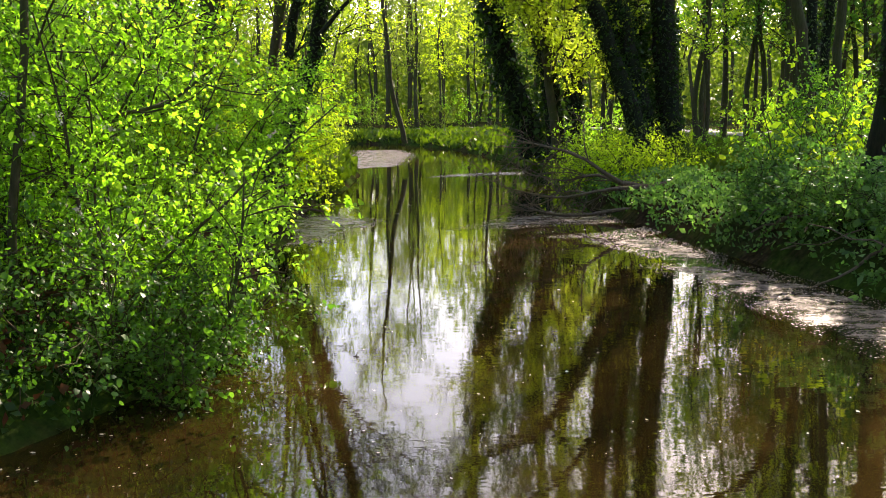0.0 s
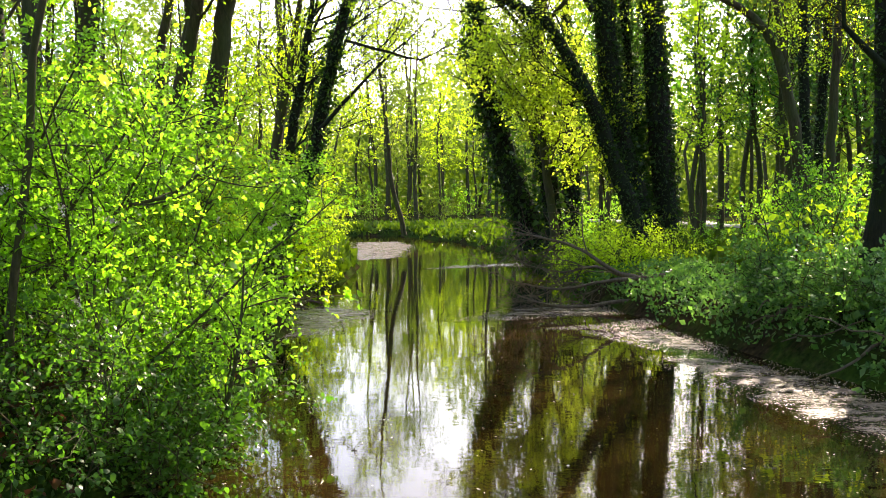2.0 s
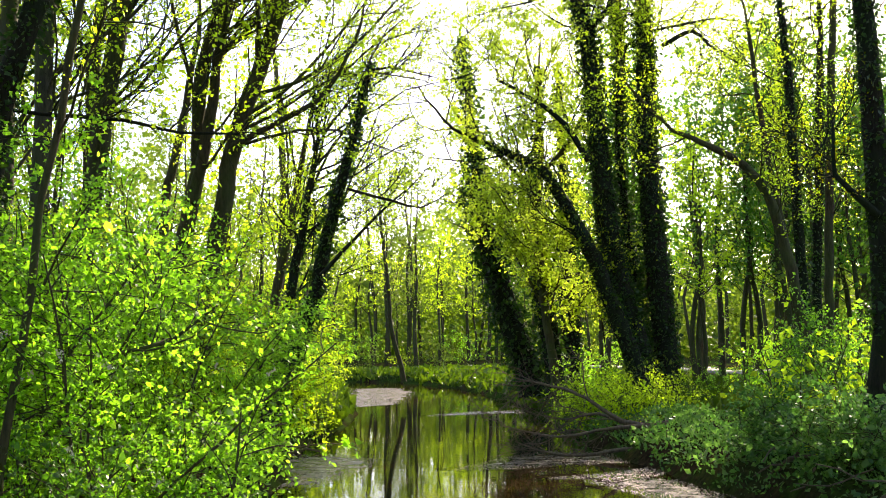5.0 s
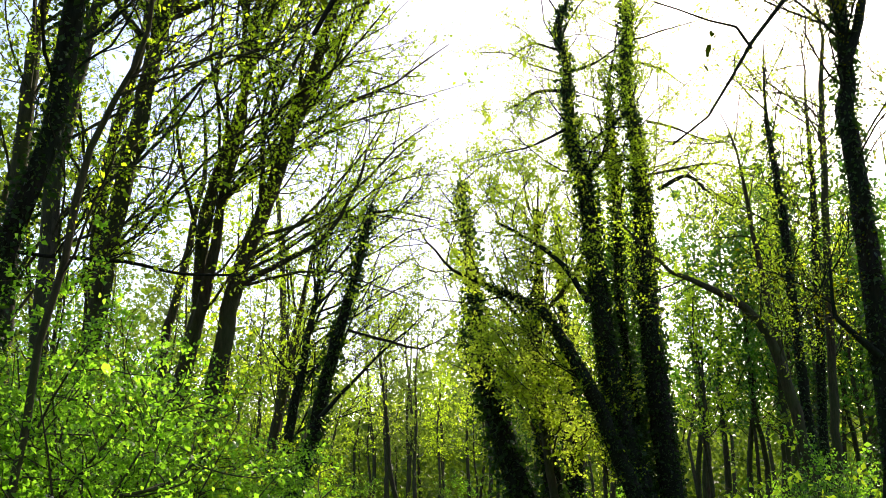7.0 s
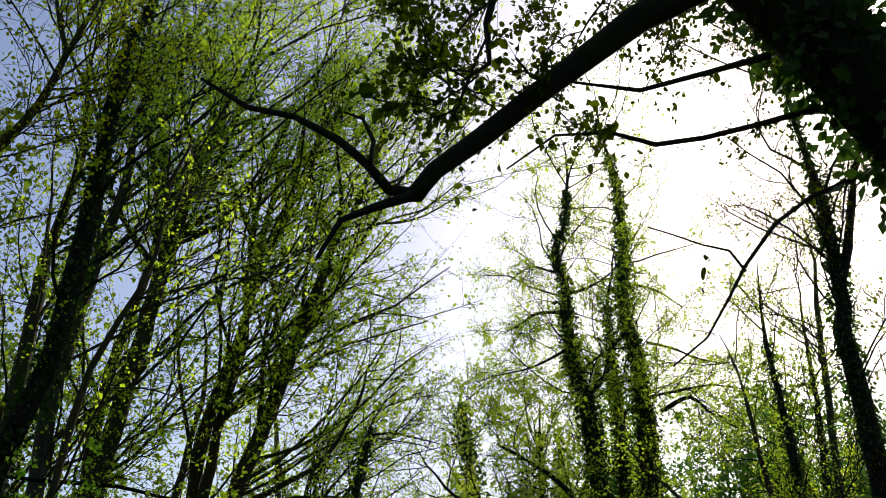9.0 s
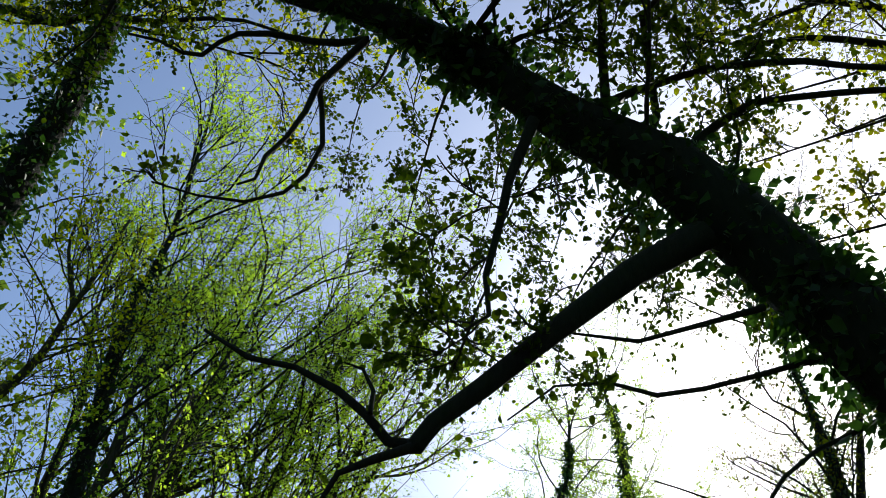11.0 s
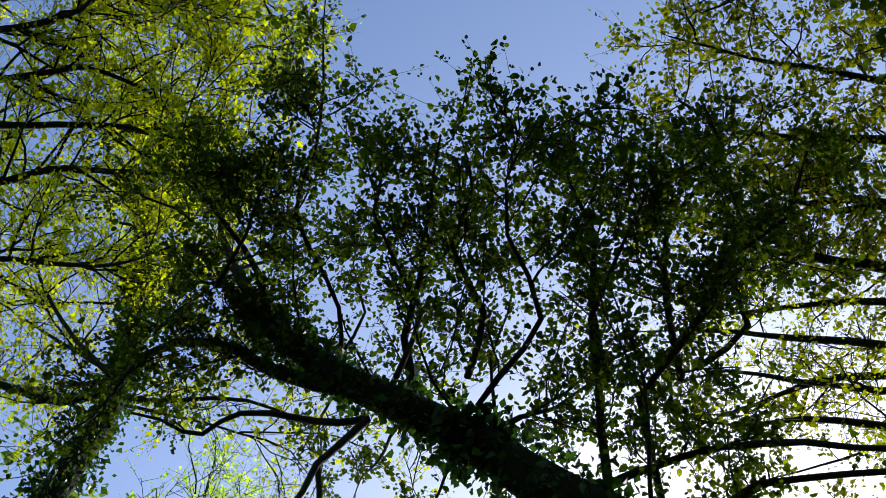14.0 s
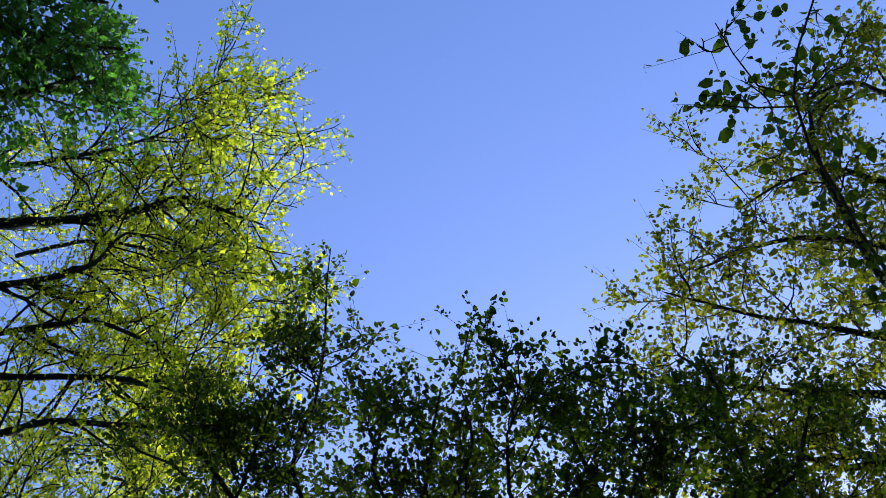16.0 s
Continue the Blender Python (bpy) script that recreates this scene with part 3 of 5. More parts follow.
line_l8 = [(-4.49, 18.00, 0.60, 0.212), (-4.34, 18.00, 3.18, 0.170), (-4.13, 18.00, 4.43, 0.170), (-3.98, 18.00, 5.60, 0.161), (-3.72, 18.00, 6.69, 0.151), (-3.22, 18.00, 8.13, 0.137), (-2.93, 18.00, 9.27, 0.123), (-2.63, 18.00, 10.22, 0.114), (-2.23, 18.00, 11.52, 0.082), (-1.63, 18.00, 12.85, 0.048)]
line_l5a = [(-4.97, 16.00, 10.36, 0.070), (-5.39, 15.84, 11.89, 0.058), (-5.85, 15.68, 13.74, 0.047), (-5.86, 15.52, 16.00, 0.035), (-5.69, 15.36, 17.90, 0.024), (-5.68, 15.20, 19.94, 0.012)]
line_l5b = [(-4.68, 16.00, 12.23, 0.050), (-5.16, 15.80, 13.96, 0.037), (-4.92, 15.60, 15.59, 0.023), (-4.10, 15.40, 16.80, 0.010)]
line_l5c = [(-5.11, 16.00, 9.88, 0.060), (-6.12, 15.82, 11.40, 0.048), (-6.71, 15.65, 13.31, 0.035), (-7.61, 15.48, 15.18, 0.022), (-7.82, 15.30, 17.05, 0.010)]
line_l5d = [(-4.89, 16.00, 11.03, 0.050), (-6.19, 16.20, 12.88, 0.037), (-6.96, 16.40, 15.01, 0.023), (-7.22, 16.60, 17.58, 0.010)]
line_l7a = [(-3.88, 18.50, 11.67, 0.060), (-4.72, 18.25, 13.64, 0.048), (-5.23, 18.00, 15.60, 0.035), (-4.81, 17.75, 17.61, 0.022), (-4.05, 17.50, 18.98, 0.010)]
line_l7c = [(-3.96, 18.50, 10.42, 0.060), (-3.18, 18.12, 13.14, 0.048), (-2.91, 17.75, 15.09, 0.035), (-2.23, 17.38, 17.10, 0.022), (-1.73, 17.00, 18.21, 0.010)]
line_l8a = [(-2.23, 18.00, 11.52, 0.060), (-2.74, 17.75, 13.05, 0.048), (-2.39, 17.50, 14.60, 0.035), (-1.51, 17.25, 15.98, 0.022), (-0.62, 17.00, 16.95, 0.010)]
line_l8b = [(-3.85, 17.60, 5.93, 0.071), (-3.10, 17.60, 6.35, 0.055), (-2.28, 17.60, 6.79, 0.044), (-1.89, 17.60, 7.32, 0.035), (-1.51, 17.60, 8.09, 0.028), (-1.41, 17.60, 8.64, 0.016)]
line_l9 = [(-4.00, 22.00, 0.30, 0.290), (-3.70, 22.00, 1.41, 0.225), (-3.02, 22.00, 2.90, 0.200), (-2.66, 22.00, 4.42, 0.180), (-2.39, 22.00, 5.57, 0.160), (-2.05, 22.00, 6.87, 0.130), (-1.80, 22.00, 8.06, 0.105), (-1.62, 22.00, 8.84, 0.080)]
line_l9a = [(-2.66, 21.50, 3.87, 0.052), (-1.98, 21.50, 4.61, 0.041), (-1.12, 21.50, 5.48, 0.026), (-0.62, 21.50, 5.86, 0.015)]
line_l9b = [(-2.04, 21.00, 5.72, 0.033), (-1.09, 21.00, 5.46, 0.029), (-0.42, 21.00, 5.31, 0.022), (0.12, 21.00, 5.59, 0.011)]
line_l9c = [(-1.62, 21.60, 8.55, 0.035), (-1.14, 21.60, 8.61, 0.027), (-0.50, 21.60, 8.47, 0.019), (-0.05, 21.60, 8.36, 0.011)]
line_l10 = [(-4.94, 27.00, 0.60, 0.196), (-4.84, 27.00, 1.83, 0.157), (-4.65, 27.00, 3.37, 0.149), (-4.36, 27.00, 4.92, 0.126), (-4.05, 27.00, 6.65, 0.095), (-3.72, 27.00, 8.58, 0.056)]
line_l11 = [(-4.02, 25.00, 0.60, 0.181), (-3.93, 25.00, 2.43, 0.145), (-3.80, 25.00, 4.14, 0.145), (-3.48, 25.00, 5.88, 0.109), (-3.21, 25.00, 7.66, 0.059)]
line_r2 = [(6.57, 30.00, 0.50, 0.560), (6.54, 30.00, 0.70, 0.448), (5.63, 30.00, 3.78, 0.416), (5.18, 30.00, 6.22, 0.388), (4.93, 30.00, 9.25, 0.349), (4.78, 30.00, 11.27, 0.323), (4.63, 30.00, 12.40, 0.280), (4.35, 30.00, 13.36, 0.235), (4.24, 30.00, 15.31, 0.192), (4.25, 30.00, 16.22, 0.162), (3.97, 30.00, 17.49, 0.181), (4.30, 30.00, 18.31, 0.100)]
line_r4 = [(7.11, 30.40, 0.50, 0.569), (7.10, 30.40, 0.66, 0.455), (6.79, 30.40, 4.49, 0.440), (6.57, 30.40, 8.06, 0.400), (6.58, 30.40, 11.40, 0.347), (6.51, 30.40, 13.72, 0.274), (6.27, 30.40, 15.71, 0.230), (6.45, 30.40, 18.36, 0.170), (6.40, 30.40, 20.64, 0.123), (6.16, 30.40, 22.07, 0.063)]
line_r3 = [(6.63, 31.00, 0.50, 0.289), (6.51, 31.00, 1.70, 0.231), (6.18, 31.00, 3.83, 0.215), (5.84, 31.00, 7.81, 0.187), (5.88, 31.00, 11.58, 0.160), (5.84, 31.00, 13.34, 0.114)]
line_r4b = [(7.15, 30.40, 11.91, 0.090), (8.04, 30.07, 12.26, 0.067), (8.53, 29.73, 11.64, 0.043), (9.24, 29.40, 11.02, 0.020)]
line_r2d = [(4.17, 30.00, 15.20, 0.070), (3.26, 29.77, 15.10, 0.052), (2.61, 29.53, 14.59, 0.033), (2.07, 29.30, 14.18, 0.015)]
line_r2e = [(3.97, 30.00, 16.71, 0.050), (3.12, 29.77, 16.81, 0.037), (2.62, 29.53, 16.41, 0.025), (2.17, 29.30, 15.92, 0.012)]
line_r2f = [(4.51, 30.00, 15.95, 0.060), (5.19, 29.80, 16.14, 0.040), (5.76, 29.60, 16.51, 0.020)]
line_r2g = [(4.74, 30.00, 12.39, 0.080), (4.31, 29.80, 12.71, 0.065), (4.66, 29.60, 13.10, 0.050), (5.38, 29.40, 13.60, 0.035), (6.22, 29.20, 13.66, 0.020)]
line_r2h = [(4.69, 30.00, 14.14, 0.070), (3.70, 29.67, 13.52, 0.052), (2.74, 29.33, 12.97, 0.033), (1.63, 29.00, 12.61, 0.015)]
line_r4c = [(6.92, 30.40, 14.29, 0.060), (7.67, 30.07, 13.95, 0.045), (8.48, 29.73, 13.43, 0.030), (9.46, 29.40, 13.10, 0.015)]
line_r4d = [(6.66, 30.40, 16.44, 0.050), (7.34, 30.10, 16.09, 0.033), (8.07, 29.80, 15.34, 0.015)]
line_r4e = [(6.90, 30.40, 12.40, 0.060), (7.64, 29.93, 12.43, 0.045), (8.70, 29.47, 12.46, 0.030), (9.80, 29.00, 12.10, 0.015)]
line_r2b = [(4.69, 29.80, 12.33, 0.127), (5.34, 29.80, 12.90, 0.101), (5.57, 29.80, 13.77, 0.074), (6.44, 29.80, 14.66, 0.038)]
line_r2c = [(4.50, 29.00, 7.88, 0.102), (3.76, 29.00, 9.02, 0.086), (2.93, 29.00, 9.72, 0.069), (1.74, 29.00, 10.43, 0.043)]
line_r1 = [(6.15, 29.40, 0.50, 0.386), (5.99, 29.40, 1.23, 0.309), (5.20, 29.40, 3.42, 0.282), (4.40, 29.40, 5.46, 0.248), (3.75, 29.40, 6.66, 0.214), (3.09, 29.40, 7.71, 0.172), (2.07, 29.40, 8.20, 0.129), (0.39, 29.40, 8.98, 0.052)]
line_ym = [(3.66, 31.00, 0.50, 0.178), (3.57, 31.00, 1.58, 0.143), (3.26, 31.00, 3.87, 0.134), (3.13, 31.00, 6.37, 0.117), (3.27, 31.00, 8.56, 0.091), (3.14, 31.00, 10.81, 0.046)]
line_ya = [(3.15, 30.60, 6.67, 0.080), (2.15, 30.60, 8.12, 0.062), (0.91, 30.60, 9.22, 0.045), (0.20, 30.60, 10.33, 0.027)]
line_yb = [(3.21, 30.60, 7.75, 0.080), (4.14, 30.60, 8.84, 0.063), (4.72, 30.60, 9.95, 0.036)]
line_yc = [(3.22, 30.60, 3.84, 0.079), (4.20, 30.60, 4.54, 0.062), (4.89, 30.60, 3.83, 0.044), (5.12, 30.60, 2.43, 0.027)]
line_r5 = [(8.00, 21.00, 0.60, 0.156), (7.85, 21.00, 2.14, 0.125), (7.53, 21.00, 4.23, 0.115), (6.98, 21.00, 5.86, 0.096), (6.00, 21.00, 6.60, 0.071), (5.10, 21.00, 6.98, 0.043)]
line_r5b = [(7.65, 21.40, 4.34, 0.088), (7.29, 21.40, 6.58, 0.074), (7.11, 21.40, 8.29, 0.055), (6.95, 21.40, 9.78, 0.031)]
line_r6 = [(8.65, 23.00, 0.70, 0.179), (8.62, 23.00, 2.54, 0.143), (8.51, 23.00, 6.35, 0.133), (8.43, 23.00, 9.19, 0.105), (8.27, 23.00, 11.12, 0.070), (8.28, 23.00, 12.32, 0.032)]
line_r7 = [(9.96, 26.00, 0.70, 0.186), (10.06, 26.00, 3.48, 0.149), (10.32, 26.00, 8.00, 0.139), (10.46, 26.00, 10.44, 0.099), (10.50, 26.00, 12.83, 0.051)]
line_r7b = [(9.50, 24.00, 0.70, 0.129), (9.60, 24.00, 3.66, 0.104), (9.86, 24.00, 8.30, 0.099), (10.11, 24.00, 12.18, 0.072), (10.34, 24.00, 14.13, 0.041)]
line_r8 = [(6.73, 15.50, 0.60, 0.327), (6.75, 15.50, 0.77, 0.262), (7.07, 15.50, 2.39, 0.243), (7.07, 15.50, 4.42, 0.226), (7.05, 15.50, 6.14, 0.210), (7.01, 15.50, 7.33, 0.193), (6.93, 15.50, 8.55, 0.176), (7.01, 15.50, 9.02, 0.157), (7.03, 15.50, 10.48, 0.130), (6.98, 15.50, 11.67, 0.100), (6.87, 15.50, 12.54, 0.060), (6.65, 15.40, 14.60, 0.040), (6.45, 15.30, 16.80, 0.020)]
line_r8b = [(6.95, 15.30, 4.30, 0.068), (6.58, 15.30, 4.63, 0.053), (6.30, 15.30, 4.96, 0.038), (6.30, 15.30, 5.80, 0.019)]
line_r8c = [(6.99, 15.40, 9.31, 0.094), (7.44, 15.40, 10.67, 0.076), (7.74, 15.40, 11.76, 0.051), (8.20, 15.40, 12.92, 0.029)]
line_c1 = [(3.16, 34.00, 0.60, 0.634), (2.96, 34.00, 1.62, 0.507), (2.40, 34.00, 3.26, 0.507), (1.75, 34.00, 5.60, 0.450), (1.38, 34.00, 7.18, 0.354), (1.29, 34.00, 8.78, 0.218)]
line_c2 = [(3.77, 32.00, 0.60, 0.460), (3.69, 32.00, 1.56, 0.368), (3.41, 32.00, 3.55, 0.350), (3.15, 32.00, 5.39, 0.277), (3.06, 32.00, 7.06, 0.186)]
line_c3 = [(4.84, 36.00, 0.60, 0.545), (4.83, 36.00, 1.47, 0.436), (4.76, 36.00, 4.12, 0.416), (4.73, 36.00, 6.61, 0.314), (4.61, 36.00, 8.51, 0.189)]
line_c4 = [(-1.69, 44.00, 0.80, 0.142), (-1.78, 44.00, 1.37, 0.113), (-2.28, 44.00, 3.36, 0.101), (-2.43, 44.00, 5.36, 0.088), (-2.74, 44.00, 8.15, 0.064), (-2.86, 44.00, 10.22, 0.038)]
line_o = [(2.63, 4.60, 5.41, 0.336), (2.29, 4.60, 6.05, 0.295), (1.93, 4.60, 6.58, 0.288), (1.55, 4.60, 7.08, 0.267), (1.05, 4.60, 7.51, 0.243), (0.60, 4.60, 7.95, 0.214), (0.19, 4.60, 8.37, 0.197), (0.27, 4.60, 8.24, 0.175), (-0.26, 4.60, 8.69, 0.167), (-0.79, 4.60, 9.11, 0.153), (-1.28, 4.60, 9.60, 0.122), (-1.72, 4.60, 10.25, 0.087), (-2.27, 4.60, 11.59, 0.056), (-2.60, 4.60, 12.63, 0.031)]
line_o2 = [(0.65, 4.40, 7.34, 0.047), (0.46, 4.40, 6.76, 0.036), (0.37, 4.40, 6.36, 0.028), (0.28, 4.40, 5.95, 0.022), (0.29, 4.40, 5.64, 0.014), (0.13, 4.40, 5.52, 0.006)]
line_o5 = [(-0.26, 4.60, 8.65, 0.080), (-0.65, 4.63, 8.94, 0.073), (-1.05, 4.67, 9.16, 0.067), (-1.47, 4.70, 9.39, 0.060), (-1.84, 4.73, 9.81, 0.053), (-2.14, 4.77, 10.01, 0.047), (-2.47, 4.80, 10.07, 0.040), (-2.68, 4.83, 9.92, 0.033), (-2.83, 4.87, 9.55, 0.027), (-2.89, 4.90, 9.16, 0.020)]
line_o9 = [(1.20, 4.60, 7.46, 0.041), (1.23, 4.60, 7.77, 0.038), (1.23, 4.45, 8.26, 0.033), (1.23, 4.20, 8.51, 0.029), (1.19, 3.80, 8.77, 0.024), (1.39, 3.30, 8.94, 0.017), (1.74, 2.80, 9.44, 0.009)]
line_o10 = [(1.45, 4.60, 7.28, 0.036), (1.58, 4.60, 7.64, 0.033), (1.56, 4.45, 7.98, 0.030), (1.50, 4.20, 8.28, 0.026), (1.76, 3.80, 8.32, 0.028), (2.04, 3.40, 8.50, 0.019), (2.10, 3.00, 8.62, 0.011)]
line_o11 = [(-0.17, 4.60, 8.82, 0.041), (-0.29, 4.30, 9.26, 0.035), (-0.16, 3.90, 9.61, 0.026), (-0.09, 3.40, 10.02, 0.017), (0.01, 2.80, 10.20, 0.010)]
line_o12 = [(-0.86, 4.60, 9.37, 0.024), (-0.93, 4.40, 10.01, 0.022), (-1.28, 3.55, 10.20, 0.020), (-1.11, 3.03, 10.35, 0.016), (-1.02, 2.45, 10.50, 0.012), (-1.01, 1.97, 10.65, 0.008), (-0.99, 1.69, 10.80, 0.004)]
line_o13 = [(0.54, 4.60, 8.33, 0.035), (0.31, 4.30, 8.35, 0.028), (0.79, 3.80, 8.77, 0.022), (0.53, 3.20, 9.02, 0.017), (0.52, 2.80, 9.18, 0.011), (0.71, 2.30, 9.04, 0.005)]
line_o14 = [(1.06, 4.60, 7.65, 0.037), (1.39, 4.60, 7.87, 0.032), (1.78, 4.40, 7.84, 0.027), (2.26, 4.20, 7.72, 0.025), (3.07, 4.00, 7.40, 0.021)]
line_o15 = [(1.53, 4.60, 7.05, 0.039), (2.01, 4.60, 7.53, 0.036), (2.25, 4.50, 7.63, 0.032), (2.52, 4.40, 7.61, 0.028), (3.13, 4.20, 7.43, 0.025)]
line_o16 = [(-1.61, 4.60, 10.04, 0.058), (-2.02, 4.40, 10.39, 0.038), (-1.93, 4.00, 9.75, 0.025), (-1.69, 3.60, 9.88, 0.017), (-1.47, 3.00, 10.34, 0.010)]
line_o17 = [(-1.54, 4.60, 9.94, 0.037), (-1.69, 4.20, 10.29, 0.032), (-1.97, 3.80, 10.43, 0.024), (-2.28, 3.30, 10.45, 0.016)]
line_o18 = [(0.22, 4.15, 8.47, 0.030), (0.36, 3.90, 9.05, 0.027), (0.10, 3.50, 9.45, 0.021), (0.28, 3.10, 9.68, 0.016), (0.19, 2.80, 10.08, 0.007)]
line_o19 = [(1.29, 4.15, 8.46, 0.033), (1.26, 3.90, 9.22, 0.030), (1.32, 3.50, 9.66, 0.024), (1.10, 3.10, 9.93, 0.017), (1.26, 2.70, 10.55, 0.008)]
line_o20 = [(1.85, 4.15, 8.44, 0.031), (1.87, 3.70, 9.42, 0.029), (2.04, 3.40, 9.89, 0.022), (2.46, 3.00, 10.21, 0.018), (2.43, 2.70, 10.91, 0.008)]
line_o21 = [(2.02, 4.20, 8.67, 0.030), (2.44, 3.90, 8.83, 0.025), (2.35, 3.60, 9.32, 0.021), (2.86, 3.30, 9.53, 0.017), (3.10, 2.90, 9.94, 0.008)]
line_o22 = [(-0.33, 4.15, 8.47, 0.026), (-0.15, 3.90, 9.05, 0.023), (-0.36, 3.60, 9.34, 0.018), (-0.54, 3.20, 9.44, 0.014), (-0.42, 2.90, 9.93, 0.007)]
line_o30 = [(-0.26, 4.60, 8.69, 0.018), (-0.55, 5.51, 9.17, 0.013), (-0.84, 6.55, 10.05, 0.008), (-1.12, 7.70, 9.89, 0.004)]
line_o31 = [(0.19, 4.60, 8.37, 0.018), (-0.03, 5.79, 8.95, 0.013), (-0.25, 7.13, 9.40, 0.008), (-0.50, 8.30, 9.41, 0.004)]
line_o32 = [(0.60, 4.60, 7.95, 0.018), (0.51, 5.65, 8.88, 0.013), (0.61, 6.92, 9.57, 0.008), (0.54, 8.17, 9.89, 0.004)]
line_o33 = [(1.05, 4.60, 7.51, 0.018), (1.01, 5.80, 8.35, 0.013), (1.25, 7.26, 9.06, 0.008), (1.19, 8.60, 9.40, 0.004)]
line_o34 = [(1.05, 4.60, 7.51, 0.018), (0.79, 5.41, 8.03, 0.013), (0.49, 6.65, 8.22, 0.008), (0.13, 7.95, 8.11, 0.004)]
line_o35 = [(1.55, 4.60, 7.08, 0.018), (1.62, 5.83, 7.87, 0.013), (1.92, 7.12, 8.62, 0.008), (1.92, 8.62, 8.92, 0.004)]
line_o36 = [(1.55, 4.60, 7.08, 0.018), (1.48, 5.70, 7.58, 0.013), (1.22, 6.72, 7.73, 0.008), (1.13, 7.96, 7.70, 0.004)]
line_o37 = [(1.93, 4.60, 6.58, 0.018), (1.85, 5.74, 7.47, 0.013), (2.11, 7.09, 7.98, 0.008), (2.11, 8.40, 8.29, 0.004)]
line_o38 = [(2.29, 4.60, 6.05, 0.018), (2.62, 5.97, 7.10, 0.013), (3.08, 6.97, 7.73, 0.008), (3.32, 8.49, 8.20, 0.004)]
line_o39 = [(-0.79, 4.60, 9.11, 0.018), (-1.19, 5.84, 10.21, 0.013), (-1.36, 7.27, 11.14, 0.008), (-1.92, 8.74, 11.66, 0.004)]
line_o40 = [(-0.88, 4.60, 9.44, 0.018), (-0.68, 4.43, 9.95, 0.013), (-0.84, 4.27, 10.63, 0.009), (-0.70, 4.10, 11.42, 0.004)]
line_o41 = [(0.46, 4.60, 8.44, 0.018), (0.44, 4.43, 9.18, 0.013), (0.67, 4.27, 10.07, 0.009), (0.56, 4.10, 11.02, 0.004)]
line_o42 = [(-0.56, 4.60, 9.09, 0.014), (-0.83, 4.45, 9.68, 0.009), (-1.01, 4.30, 10.29, 0.004)]
line_o3 = [(-0.57, 4.55, 8.47, 0.036), (-0.77, 4.55, 8.14, 0.032), (-0.90, 4.55, 7.93, 0.028), (-0.96, 4.55, 7.63, 0.024), (-1.07, 4.55, 7.35, 0.020), (-1.20, 4.55, 7.14, 0.016), (-1.24, 4.55, 6.92, 0.012), (-1.35, 4.55, 6.87, 0.008)]
line_o3b = [(-0.83, 4.70, 8.26, 0.028), (-0.92, 4.70, 8.12, 0.025), (-0.88, 4.70, 7.81, 0.022), (-0.84, 4.70, 7.43, 0.020), (-0.92, 4.70, 7.13, 0.017), (-1.07, 4.70, 6.94, 0.014), (-1.33, 4.70, 6.86, 0.011), (-1.65, 4.70, 6.91, 0.009), (-1.99, 4.70, 7.05, 0.006)]
line_o4 = [(-0.56, 4.65, 8.62, 0.032), (-0.82, 4.71, 8.65, 0.030), (-1.02, 4.77, 8.77, 0.028), (-1.43, 4.83, 8.96, 0.025), (-1.69, 4.89, 9.04, 0.023), (-1.87, 4.96, 9.03, 0.021), (-2.00, 5.02, 8.91, 0.019), (-2.20, 5.08, 9.03, 0.016), (-2.47, 5.14, 9.28, 0.014), (-2.78, 5.20, 9.47, 0.012)]
line_o1 = [(1.68, 4.50, 6.36, 0.102), (1.17, 4.50, 6.06, 0.086), (0.94, 4.50, 5.82, 0.074), (0.58, 4.50, 5.53, 0.064), (0.25, 4.50, 5.22, 0.059), (-0.03, 4.50, 4.98, 0.054), (-0.13, 4.50, 4.84, 0.051)]
line_o1a = [(-0.15, 4.60, 4.90, 0.037), (-0.27, 4.60, 4.93, 0.031), (-0.40, 4.60, 5.11, 0.027), (-0.56, 4.60, 5.26, 0.024), (-0.83, 4.60, 5.41, 0.019), (-1.10, 4.60, 5.49, 0.016), (-1.39, 4.60, 5.69, 0.010)]
line_o1b = [(-0.14, 4.40, 4.78, 0.029), (-0.34, 4.40, 4.70, 0.022), (-0.51, 4.40, 4.64, 0.017), (-0.62, 4.40, 4.42, 0.011)]
line_o1c = [(-0.36, 4.30, 4.92, 0.015), (-0.35, 4.30, 5.06, 0.013), (-0.41, 4.30, 5.20, 0.009), (-0.51, 4.30, 5.24, 0.005)]
line_o6 = [(1.96, 4.60, 5.85, 0.025), (1.58, 4.60, 5.72, 0.019), (1.16, 4.60, 5.60, 0.015), (0.77, 4.60, 5.66, 0.008)]
line_o7 = [(2.59, 4.80, 5.66, 0.024), (2.17, 4.80, 5.59, 0.020), (1.86, 4.80, 5.48, 0.017), (1.26, 4.80, 5.35, 0.015), (1.00, 4.80, 5.44, 0.012), (0.67, 4.80, 5.42, 0.008), (0.39, 4.80, 5.19, 0.005)]
line_o8 = [(2.83, 5.00, 5.42, 0.020), (2.58, 5.00, 5.28, 0.017), (2.21, 5.00, 5.11, 0.015), (1.97, 5.00, 4.94, 0.013), (1.75, 5.00, 4.65, 0.011), (1.63, 5.00, 4.45, 0.009), (1.48, 5.00, 4.21, 0.007), (1.27, 5.00, 4.05, 0.005)]
line_o8b = [(1.75, 5.00, 4.62, 0.009), (1.67, 5.00, 4.75, 0.008), (1.52, 5.00, 4.79, 0.006), (1.35, 5.00, 4.86, 0.005), (1.22, 5.00, 4.91, 0.004)]
